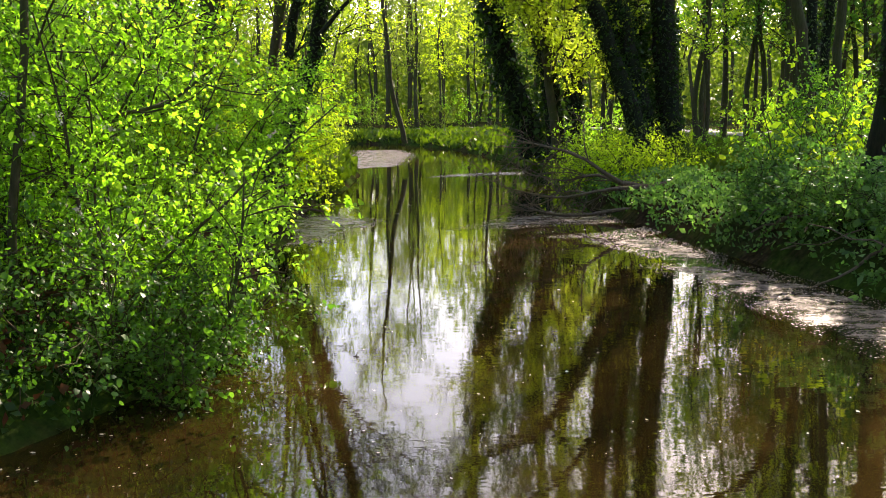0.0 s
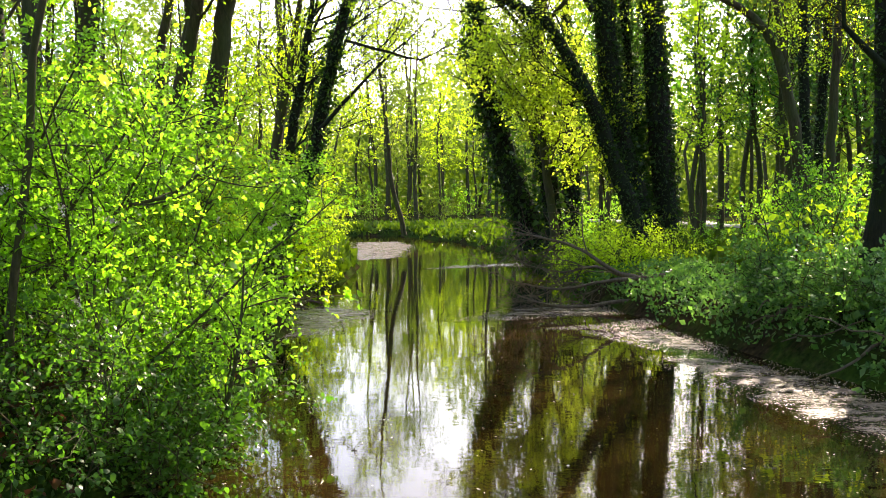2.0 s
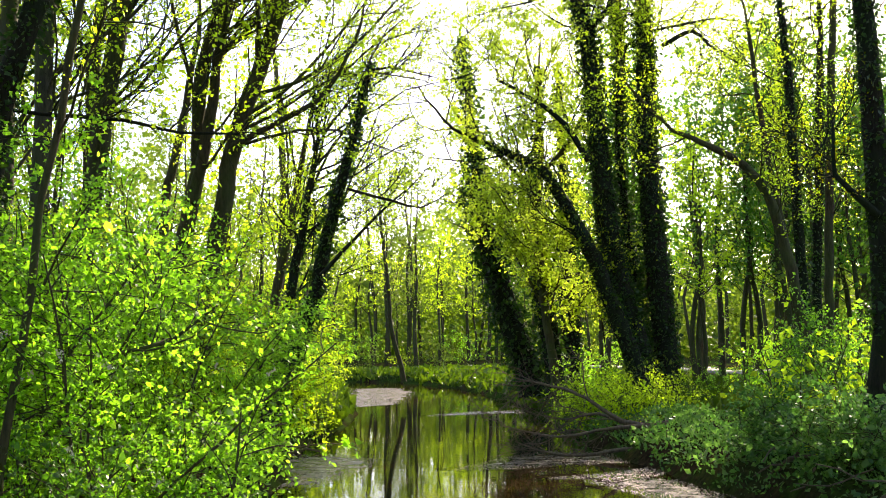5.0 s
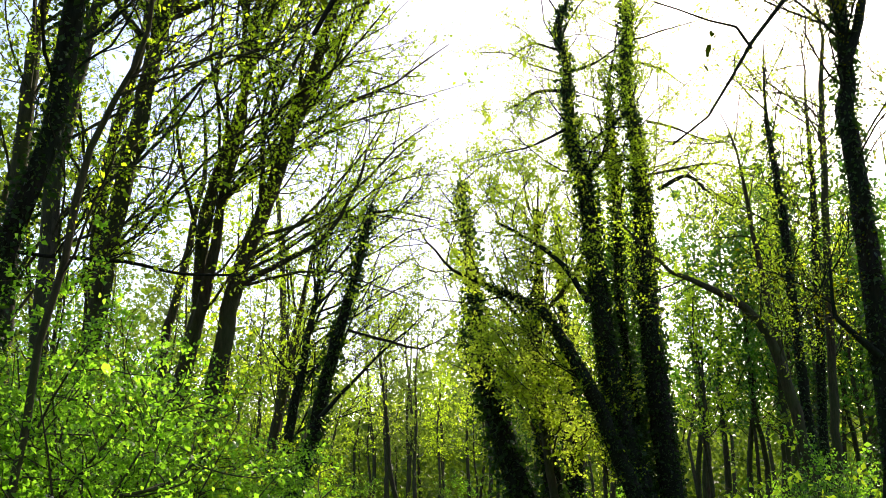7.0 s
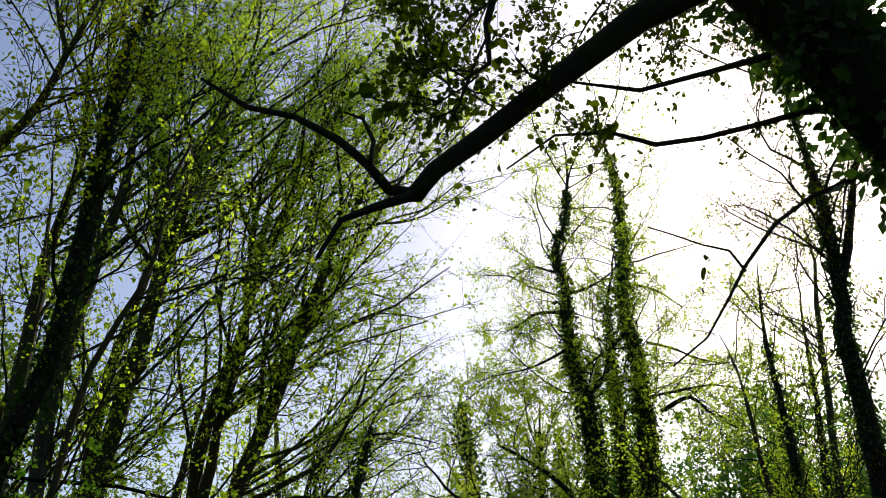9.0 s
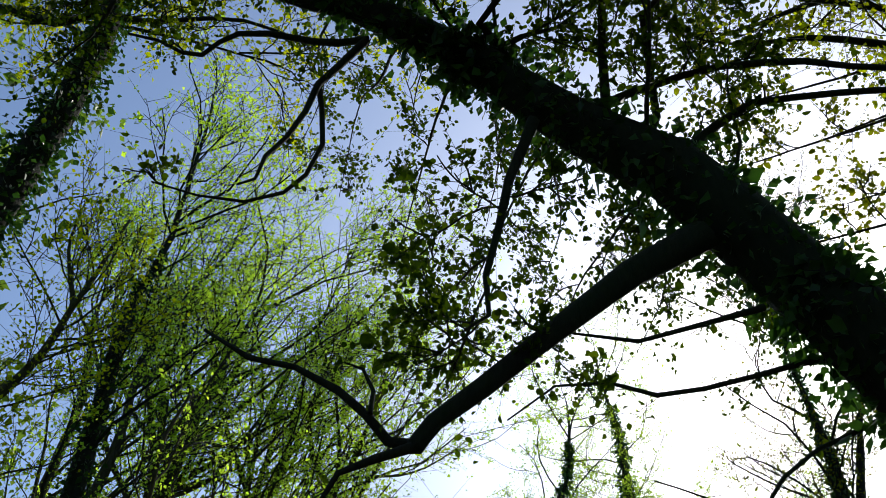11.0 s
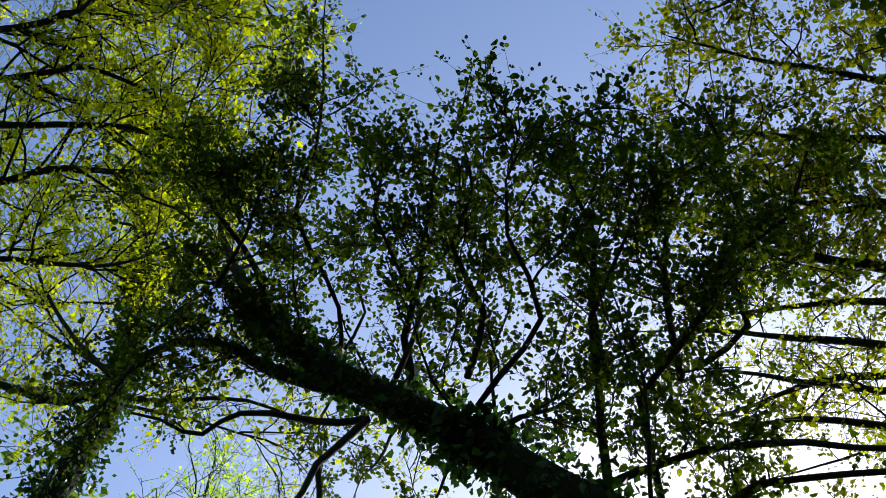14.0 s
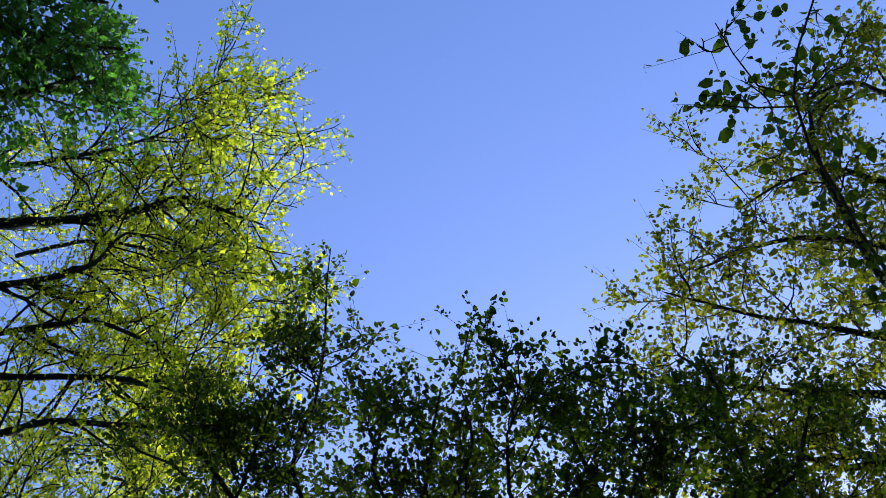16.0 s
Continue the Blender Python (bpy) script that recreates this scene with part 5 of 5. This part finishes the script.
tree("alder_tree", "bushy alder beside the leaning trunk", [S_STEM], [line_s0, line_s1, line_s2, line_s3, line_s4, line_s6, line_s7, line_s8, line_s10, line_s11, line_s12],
     airy=[line_s20, line_s21, line_s22, line_s23, line_s24, line_s25, line_s26], seed=54, leaf=OLIVE, bark=IVY_SHADE_BARK, boughs=(16, 0.5, 1.0, 3.0), twigs=11, twig_len=0.34, per=10, size=0.052, round_leaf=0.33, limb_twigs=9, limb_boughs=3.3, limb_reach=0.8, aim=(0.1, 0, 0.3), twig_radius=0.004, airy_share=0.32)
V_STEM = [(8.8, -1.0, 0.7, 0.22), (8.4, -0.8, 4.0, 0.18), (7.6, 0.0, 7.5, 0.13), (6.4, 1.2, 9.6, 0.08)]
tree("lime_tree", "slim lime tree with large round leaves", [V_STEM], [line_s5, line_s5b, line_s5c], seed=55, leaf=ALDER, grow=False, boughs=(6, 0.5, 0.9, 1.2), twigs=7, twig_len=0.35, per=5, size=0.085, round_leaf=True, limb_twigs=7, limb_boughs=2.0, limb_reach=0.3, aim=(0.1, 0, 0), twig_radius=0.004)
U_STEM = [(-9.5, -3.0, 0.7, 0.3), (-9.2, -2.6, 5.0, 0.25), (-8.8, -2.0, 9.0, 0.18), (-8.2, -1.5, 12.0, 0.1)]
tree("oak_tree", "tall oak with mid-green lobed leaves", [U_STEM], [line_u0, line_u1, line_u2], seed=56, leaf=DEEP, boughs=(12, 0.5, 1.0, 2.6), twigs=10, twig_len=0.32, per=12, size=0.062, limb_twigs=11, limb_boughs=4.4, limb_reach=0.8, twig_radius=0.004)

# ---- shrubs ----
def shrub(name, label, at, spread, tall, seed, leaf=FRESH, stems=9, twigs=9, per=8, size=0.055, round_leaf=False, bark=BARK, lean=(0, 0, 0), twig_len=0.4, limbs=(), bare_twigs=True, category="shrub", fine=0.3, blossoms=0, side=2.0, flat=0.6, splay=0.9):
    rng = np.random.default_rng(seed)
    x, y = at
    z = max(0.02, float(height(np.array([x], float), np.array([y], float))[0]))
    thing = tagged(new(name), label, category)
    thing.location = (x, y, z)
    branch, twig_shape, leaf_shape = Shape(), Shape(), Shape()
    rods = [np.array(l) - np.array([x, y, z, 0]) for l in limbs]
    for i in range(stems):
        a = 2 * math.pi * (i + rng.uniform(0, 0.8)) / stems
        foot = np.array([math.cos(a), math.sin(a), 0]) * spread * 0.12
        foot[2] = -0.12
        way = np.array([math.cos(a) * rng.uniform(0.15, splay), math.sin(a) * rng.uniform(0.15, splay), 1.0]) + np.array(lean)
        rods.append(bough(rng, foot, way, tall * rng.uniform(0.7, 1.15), 0.015 * tall / 3, wander=0.12, rise=0.0, n=7))
    for b in rods:
        rod = Shape()
        tube(rod, smooth_path(b, 0.3), 6)
        part("stem", rod, bark, thing, smooth=True)
        paths = [b]
        at2, d2, r2 = along(b, rng, int(3 * side + tall * side), 0.08, 0.95)
        for a2, dd, rr in zip(at2, d2, r2):
            way2 = unit(np.cross(dd, rng.normal(0, 1, 3))) + dd * 0.5
            c = bough(rng, a2, way2, spread * rng.uniform(0.25, 0.6), max(0.003, rr * 0.4), rise=0.05)
            tube(branch, smooth_path(c, fine), 4 if fine < 0.5 else 3)
            paths.append(c)
        for q in paths:
            n = max(2, int(path_length(q) * twigs))
            at3, d3, _ = along(q, rng, n, 0.1, 1.0)
            way3 = unit(np.cross(d3, rng.normal(0, 1, (n, 3)))) * 0.8 + d3 * 0.6
            sprays(twig_shape if bare_twigs else None, leaf_shape, rng, at3, way3, twig_len, per, size, round_leaf, 0.002, flat=flat)
    tagged(part("branchwork", branch, bark, thing, smooth=True), kind="stuff")
    if bare_twigs:
        tagged(part("brushwood", twig_shape, bark, thing), kind="stuff")
    tagged(part("foliage", leaf_shape, leaf, thing), kind="stuff")
    for _ in range(blossoms):
        b = rods[rng.integers(len(rods))]
        at4, d4, _r = along(b, rng, 1, 0.4, 1.0)
        head = at4[0] + rng.normal(0, 0.35, 3) * np.array([spread, spread, 0.5]) * 0.6 + np.array([0, -0.5 * spread * 0.6, 0])
        n = 46
        u = rng.uniform(0, 1, n)
        hang = unit(np.array([rng.normal(0, 0.6), rng.normal(0, 0.6), -0.6]))
        spot = head + hang * (u * 0.11)[:, None] + rng.normal(0, 0.012, (n, 3)) * (1.2 - u)[:, None]
        one = Shape()
        leaves(one, rng, spot, rng.normal(0, 1, (n, 3)), 0.016, round_leaf=True)
        part("blossom", one, PETAL, thing, "drooping white flower spike")
    return thing


BUSH = "dense fresh-green bird cherry bush with few white blossoms"
LOW_BUSH = "low bush at the water's edge, its shade coloured into deep-green leaves"
HAZEL = dict(twigs=9.5, per=14, size=0.042, round_leaf=0.29, blossoms=5, twig_len=0.32, flat=1.1)
shrub("cherry_bush", BUSH, (-3.1, 8.3), 1.7, 2.9, 61, splay=0.65, lean=(-0.08, 0, 0), stems=8, limbs=[line_h1, line_h2, line_h3, line_h4], **{**HAZEL, "twigs": 8})
shrub("cherry_bush", BUSH, (-4.4, 9.6), 2.0, 4.0, 62, stems=10, splay=0.6, **HAZEL)
shrub("cherry_bush", BUSH, (-3.8, 11.4), 1.7, 3.3, 63, lean=(-0.1, 0, 0), splay=0.5, **{**HAZEL, "size": 0.048, "round_leaf": False})
shrub("cherry_bush", BUSH, (-6.2, 12.6), 2.6, 5.0, 64, **{**HAZEL, "size": 0.05, "round_leaf": False, "per": 14})
shrub("cherry_bush", BUSH, (-2.8, 8.9), 0.9, 1.6, 56, lean=(-0.05, 0, 0), stems=9, **{**HAZEL, "blossoms": 2})
# The bush's lower side: its shade is painted with darker leaves.
shrub("shaded_low_bush", LOW_BUSH, (-2.7, 7.2), 1.1, 1.2, 58, leaf=DEEP, lean=(0.1, -0.1, 0), stems=9, **{**HAZEL, "per": 11, "blossoms": 0})
shrub("shaded_low_bush", LOW_BUSH, (-4.0, 6.8), 1.3, 1.1, 59, leaf=DEEP, stems=8, **{**HAZEL, "blossoms": 0})
shrub("shaded_low_bush", LOW_BUSH, (-2.15, 7.5), 0.8, 0.8, 53, leaf=DEEP, lean=(0.15, -0.1, 0), stems=8, **{**HAZEL, "blossoms": 0})
shrub("shaded_low_bush", LOW_BUSH, (-2.2, 8.7), 0.8, 1.0, 54, leaf=DEEP, lean=(0.1, 0, 0), stems=8, **{**HAZEL, "blossoms": 0})
shrub("cherry_bush", BUSH, (-5.4, 8.2), 2.0, 3.4, 68, **HAZEL)
shrub("cherry_bush", BUSH, (-4.0, 14.6), 1.7, 2.8, 66, splay=0.5, **{**HAZEL, "size": 0.05, "round_leaf": False, "per": 14})
shrub("cherry_bush", BUSH, (-4.9, 16.5), 2.4, 4.6, 69, leaf=SPRING, **{**HAZEL, "size": 0.054, "round_leaf": False, "per": 13})
shrub("cherry_bush", BUSH, (-4.3, 19.5), 2.2, 2.6, 67, **{**HAZEL, "size": 0.054, "round_leaf": False, "per": 13})
shrub("cherry_bush", BUSH, (-4.0, 24.0), 2.4, 3.0, 60, leaf=SPRING, **{**HAZEL, "size": 0.058, "round_leaf": False, "per": 13})

BANK_SHRUB = "grey-green bramble shrub on the cut bank"
shrub("bramble_bush", BANK_SHRUB, (6.2, 11.2), 1.6, 1.1, 71, leaf=BRAMBLE, size=0.058, round_leaf=0.3, stems=12, per=11, twig_len=0.26)
shrub("bramble_bush", BANK_SHRUB, (5.7, 13.4), 1.5, 1.0, 72, leaf=BRAMBLE, size=0.058, round_leaf=0.3, stems=12, per=11, twig_len=0.26)
shrub("bramble_bush", BANK_SHRUB, (5.4, 15.6), 1.5, 1.0, 73, leaf=BRAMBLE, size=0.058, round_leaf=0.3, stems=12, per=11, twig_len=0.26)
# This elder takes the darker leaves in place of the bank's shade.
shrub("elder_bush", "green elder bush on the bank", (7.0, 17.4), 1.8, 2.0, 74, leaf=DEEP, size=0.058, per=9)
shrub("elder_bush", "green elder bush on the bank", (4.6, 23.0), 1.0, 1.0, 75, leaf=SPRING, size=0.058, per=9)
shrub("elder_bush", "green elder bush on the bank", (8.0, 20.5), 2.0, 2.4, 76, leaf=FRESH, size=0.06, per=9)
shrub("elder_bush", "low yellow-green bush under the ivied stems", (3.75, 24.5), 1.3, 1.3, 77, leaf=SPRING, size=0.06, per=9)

shrub("maple_sapling", "maple sapling with large glowing lime-green leaves", (5.9, 15.8), 1.6, 2.5, 78, leaf=SPRING, stems=4, twigs=4, per=4, size=0.11)

# ---- woodland in the distance ----
def wood_tree(seed, tall, leaf, lean, boughs=16):
    rng = np.random.default_rng(seed)
    pts = [(0, 0, 0, tall * 0.011)]
    for k in range(1, 6):
        pts.append((lean * k / 5 * tall * 0.12 + rng.normal(0, 0.15), rng.normal(0, 0.15), tall * k / 5, tall * 0.011 * (1 - k / 5.6)))
    return tree("woodland_tree", "slender woodland tree in spring leaf", [pts], seed=seed, leaf=leaf, boughs=(boughs, 0.2, 1.0, tall * 0.17), sub=2,
                twigs=2.5, twig_len=0.9, per=12, size=0.14, sides=5, bare_twigs=False, fine=1.2)


def stand_on(m_x, m_y, turn, k):
    z = float(height(np.array([m_x], float), np.array([m_y], float))[0])
    return Matrix.Translation((m_x, m_y, z - 0.05)) @ Matrix.Rotation(turn, 4, "Z") @ Matrix.Scale(k, 4)


# Never in view: added with oversized leaves to cut sky light from behind.
def rear_shade_tree(seed):
    r = np.random.default_rng(seed)
    pts = [(0, 0, 0, 0.2), (r.normal(0, 0.3), 0.1, 5, 0.16), (r.normal(0, 0.4), 0, 10, 0.11), (0.3, 0.2, 15, 0.04)]
    return tree("woodland_tree", "unseen tree added behind the viewpoint to block sky light", [pts], seed=seed, leaf=SPRING, boughs=(10, 0.25, 1.0, 3.0), sub=1, twigs=1.6, twig_len=1.2, per=6, size=0.5, sides=5, bare_twigs=False, fine=0.9)


kinds = [wood_tree(81, 15, WOODS, 0.5), wood_tree(82, 17, WOODS, -0.3), wood_tree(83, 13, SPRING, 0.2), wood_tree(84, 16, WOODS, 0.1)]
rng = np.random.default_rng(7)
spots = []


def clear_of(x, y, gap):
    return all((x - a) ** 2 + (y - b) ** 2 > gap * gap for a, b in spots)


def plant(count, x0, x1, y0, y1, gap, shore, k0, k1):
    placed = 0
    for _ in range(count * 30):
        if placed >= count:
            break
        x, y = rng.uniform(x0, x1), rng.uniform(y0, y1)
        in_glade = y < 34 and -4 < x - (6 + 0.475 * (y - 16)) < 3 and y > 19
        in_ride = 32 < y < 58 and -2.6 < x - (3.6 + 0.488 * (y - 31)) < 2.4
        if not in_glade and not in_ride and not (0.165 < x / y < 0.25 and 19 < y < 31) and clear_of(x, y, gap) and from_shore(np.array([x]), np.array([y]))[0] > shore:
            spots.append((x, y))
            placed += 1
            k = rng.uniform(k0, k1)
            if x > 7 and y > 9:
                k = min(k, max(0.45, (y - 13) * 0.55 / 15))
            yield x, y, rng.uniform(0, 6.28), k


wood = []
wood += plant(34, -36, -5.5, 20, 66, 2.4, 1.5, 0.75, 1.15)
wood += plant(16, 9.0, 24, 27, 52, 2.4, 2.0, 0.8, 1.15)
wood += plant(26, 9.5, 46, 27, 80, 2.4, 2.0, 0.8, 1.15)
wood += plant(20, -20, 16, 82, 104, 2.2, 2.0, 0.9, 1.2)
wood += plant(5, 4.5, 8, 30, 60, 2.6, 1.2, 0.5, 0.8)
wood += plant(8, -16, -9, 10, 20, 2.4, 1.5, 0.8, 1.1)
wood += plant(6, 11, 20, 10, 24, 3.0, 2.0, 0.7, 1.0)
dark = list(plant(26, 9.5, 27, 34.5, 60, 1.5, 2.0, 0.8, 1.1))
# The rear trees are unseen and only shade what faces the camera.
rear = list(plant(30, -20, 20, -28, -5, 2.6, 1.2, 0.8, 1.2))
wood += list(plant(12, 11, 22, -4, 9, 2.4, 2.0, 0.6, 0.85)) + list(plant(8, -21, -12.5, -3, 9, 2.4, 2.0, 0.7, 0.95))
for i, (x, y, turn, k) in enumerate(wood):
    if i < 4:
        kinds[i].matrix_basis = stand_on(x, y, turn, k)
    else:
        copy_thing(kinds[i % 4], stand_on(x, y, turn, k))

# Darker leaf colour stands for the shade in the backlit right-hand wood.
shady = wood_tree(85, 12, DEEP, -0.2, 24)
for i, (x, y, turn, k) in enumerate(dark):
    k = (2.0 + 0.26 * y) / 12.5 * min(1.0, k + 0.05)
    if i:
        copy_thing(shady, stand_on(x, y, turn, k))
    else:
        shady.matrix_basis = stand_on(x, y, turn, k)

rear_kind = rear_shade_tree(88)
for i, (x, y, turn, k) in enumerate(rear):
    if i:
        copy_thing(rear_kind, stand_on(x, y, turn, k))
    else:
        rear_kind.matrix_basis = stand_on(x, y, turn, k)

low = [shrub("undergrowth_shrub", "light green shrub under the trees", (-60, -80 - i), 2.0, 2.4, 91 + i, leaf=l, stems=4, twigs=2.7, per=16, size=0.078, twig_len=0.6, bare_twigs=False, fine=1.2, side=1.0) for i, l in enumerate((WOODS, FRESH, SPRING))]
spots = []
under = []
under += plant(28, -22, -4.5, 19, 60, 1.6, 0.7, 0.7, 1.5)
under += plant(8, 4.2, 9, 21, 33, 1.7, 0.8, 0.5, 0.8)
under += plant(24, 9.5, 30, 21, 66, 1.7, 0.8, 0.5, 1.1)
under += plant(14, -14, 14, 81, 90, 2.0, 0.8, 0.8, 1.6)
under += plant(8, -14, -6.5, 8, 18, 1.8, 1.0, 0.8, 1.3)
under += plant(6, 9, 18, 9, 20, 1.8, 1.0, 0.6, 0.9)
# Out of view from here on: shrubs added for light and reflections.
under += plant(12, 8, 16, -8, 8, 1.8, 1.0, 0.9, 1.5)
under += plant(12, -14, -8, -10, 3, 1.8, 1.0, 0.9, 1.5)
under += plant(10, -14, 14, -30, -12, 1.8, 0.5, 1.2, 2.0)
for i, (x, y, turn, k) in enumerate(under):
    if i < 3:
        low[i].matrix_basis = stand_on(x, y, turn, k)
    else:
        copy_thing(low[i % 3], stand_on(x, y, turn, k))


def far_woods():
    """The closed wood beyond, too far to tell its trees apart."""
    r = np.random.default_rng(5)
    s = Shape()
    for n, reach, size in ((70000, radians(30), 0.52), (8000, radians(80), 1.2)):
        a = r.uniform(-reach, reach, n)
        d = r.uniform(106, 150, n)
        tall = 21 + 3 * np.sin(a * 17) + 3 * np.sin(a * 41 + 1) - 3 * np.exp(-((a + 0.03) / 0.08) ** 2)
        z = 0.8 + r.uniform(0, 1, n) ** 0.85 * tall
        at = np.stack([np.sin(a) * d, np.cos(a) * d, z], -1)
        leaves(s, r, at, r.normal(0, 1, (n, 3)), size)
    a = np.linspace(-math.pi, math.pi, 1200)
    for d, low in ((152, 0.62), (158, 0.78)):
        tall = (19 + 3 * np.sin(a * 17) + 3 * np.sin(a * 41 + d)) * low + r.normal(0, 0.9, len(a))
        up = np.linspace(0, 1, 9)
        dist = d + r.normal(0, 1.5, (9, len(a)))
        v = np.stack([np.sin(a) * dist, np.cos(a) * dist, 0.5 + up[:, None] * tall[None]], -1)
        i, j = np.meshgrid(np.arange(8), np.arange(len(a) - 1), indexing="ij")
        m = len(a)
        s.add(v.reshape(-1, 3), np.stack([i * m + j, i * m + j + 1, (i + 1) * m + j + 1, (i + 1) * m + j], -1).reshape(-1, 4))
    tagged(part("far_woods", s, WOODS), "light green wood closing the distance", "woods", kind="stuff")
    t = Shape()
    for _ in range(130):
        aa, dd = r.uniform(-1.2, 1.2), r.uniform(86, 130)
        x, y = math.sin(aa) * dd, math.cos(aa) * dd
        tube(t, np.array([(x, y, 0.5, 0.2), (x + r.normal(0, 0.4), y, 7, 0.15), (x + r.normal(0, 0.8), y, 14, 0.05)]), 5)
    tagged(part("far_trunks", t, BARK), "dark slim trunks of the distant wood", "woods", kind="stuff")


far_woods()


# ---- grass and herbs on the banks ----
def herbs(name, label, count, box, reach, size, material, seed, upright):
    r = np.random.default_rng(seed)
    x0, x1, y0, y1 = box
    x, y = r.uniform(x0, x1, count * 4), r.uniform(y0, y1, count * 4)
    d = from_shore(x, y)
    keep = np.where((d > 0.12) & (d < reach))[0][:count]
    x, y = x[keep], y[keep]
    at = np.stack([x, y, height(x, y) - 0.01 + (0 if upright else 1) * r.uniform(0, 0.3, len(x))], -1)
    way = r.normal(0, 0.45, (len(x), 3)) + np.array([0, 0, 1.0 if upright else 0.25])
    s = Shape()
    leaves(s, r, at, way, size, up=0.1)
    tagged(part(name, s, material), label, "grass", kind="stuff")


herbs("grass", "fresh green grass on the stream banks", 26000, (-12, 16, 24, 74), 9, 0.3, GRASSY, 101, True)
herbs("herbs", "low green herbs and nettles under the bushes", 9000, (-9, 0, 10, 26), 3.5, 0.09, FRESH, 102, False)
herbs("herbs", "grey-green brambles trailing down the cut bank", 12000, (3, 10, 6, 26), 2.6, 0.075, BRAMBLE, 105, False)


# ---- fallen wood and roots by the ivied group ----
tree("fallen_branch", "bare dead branch lying over the water", [line_f1], [line_f2, line_f3, line_f4], seed=111, bark=DEAD, leaf=SPRING, boughs=(12, 0.2, 1.0, 1.2), twigs=6, twig_len=0.5, per=0,
     limb_boughs=3.0, limb_reach=0.9, aim=(-0.4, -0.1, -0.15), rise=-0.02, category="branch", grow=False)

line_log = [(-3.61, 21.30, -0.05, 0.050), (-3.24, 21.30, 0.02, 0.040), (-2.93, 21.30, 0.10, 0.030), (-2.62, 21.30, 0.04, 0.020)]
tree("fallen_branch", "dark rotting branch at the water's edge", [line_log], seed=114, bark=DEAD, boughs=(5, 0.2, 1.0, 0.4), sub=0, twigs=3, twig_len=0.2, per=0, category="branch", grow=False)


def roots():
    r = np.random.default_rng(112)
    thing = tagged(new("bank_roots"), "tangle of bare brown roots in the cut bank", "roots")
    thing.location = (5.3, 11.0, 0.3)
    for _ in range(26):
        y = r.uniform(-3.2, 4.2)
        x = float(np.interp(y + 11, [7, 10.5, 12, 13.5, 15.2], [5.1, 5.2, 4.9, 4.6, 4.1])) - 5.3
        top = np.array([x + r.uniform(0.5, 0.9), y, r.uniform(0.15, 0.45)])
        b = bough(r, top, (-0.8, r.normal(0, 0.7), -0.5), r.uniform(0.7, 1.4), r.uniform(0.012, 0.03), wander=0.3, rise=-0.12)
        b[:, 2] = np.maximum(b[:, 2], -0.32)
        one = Shape()
        tube(one, smooth_path(b, 0.15), 6, r, 0.08)
        part("root", one, DEAD, thing, smooth=True)


roots()


def petals():
    r = np.random.default_rng(113)
    n = 2600
    x, y = r.uniform(-3, 5, n), np.exp(r.uniform(np.log(5.5), np.log(40), n))
    d = from_shore(x, y)
    keep = (d < -0.05) & (r.uniform(0, 1, n) < np.exp(d * 0.6) + 0.12)
    at = np.stack([x, y, np.full(n, 0.007)], -1)[keep]
    way = np.stack([*r.normal(0, 1, (2, len(at))), np.zeros(len(at))], -1)
    s = Shape()
    side = unit(np.cross(way, np.array([0, 0, 1.0])))
    way = unit(way)
    k = (0.01 * np.exp(r.normal(0, 0.4, len(at))))[:, None]
    v = np.stack([at - way * k, at + side * k * 0.6, at + way * k + np.array([0, 0, 0.004]), at - side * k * 0.6], 1)
    s.add(v.reshape(-1, 3), (np.arange(len(at)) * 4)[:, None] + np.arange(4)[None])
    tagged(part("floating_petals", s, PETAL), "scattered pale petals and husks afloat", "petals", kind="stuff")


petals()
drift = tagged(new("driftwood"), "small dark twig sticking out of the water", "driftwood")
drift.location = (-0.79, 8.62, 0)
one = Shape()
tube(one, np.array([(-0.012, 0.0, -0.02, 0.006), (0.0, 0.0, 0.012, 0.005), (0.006, 0.005, 0.04, 0.003)]), 6)
part("twig", one, DEAD, drift)
one = Shape()
tube(one, np.array([(-0.03, 0.01, 0.002, 0.004), (0.0, 0.0, 0.004, 0.005), (0.025, -0.01, 0.002, 0.003)]), 6)
part("stick", one, DEAD, drift)
# Dark ivy-coloured leaves, added to paint the shade under the near bushes.
herbs("herbs", "low dark leaves added on the near bank for its shade", 8000, (-9, -1, 3.5, 11), 4, 0.07, IVY, 103, False)
herbs("leaf_litter", "reddish-brown dead leaves on the near bank", 5200, (-9, -1.4, 3.5, 12), 3.2, 0.075, LITTER, 104, False)
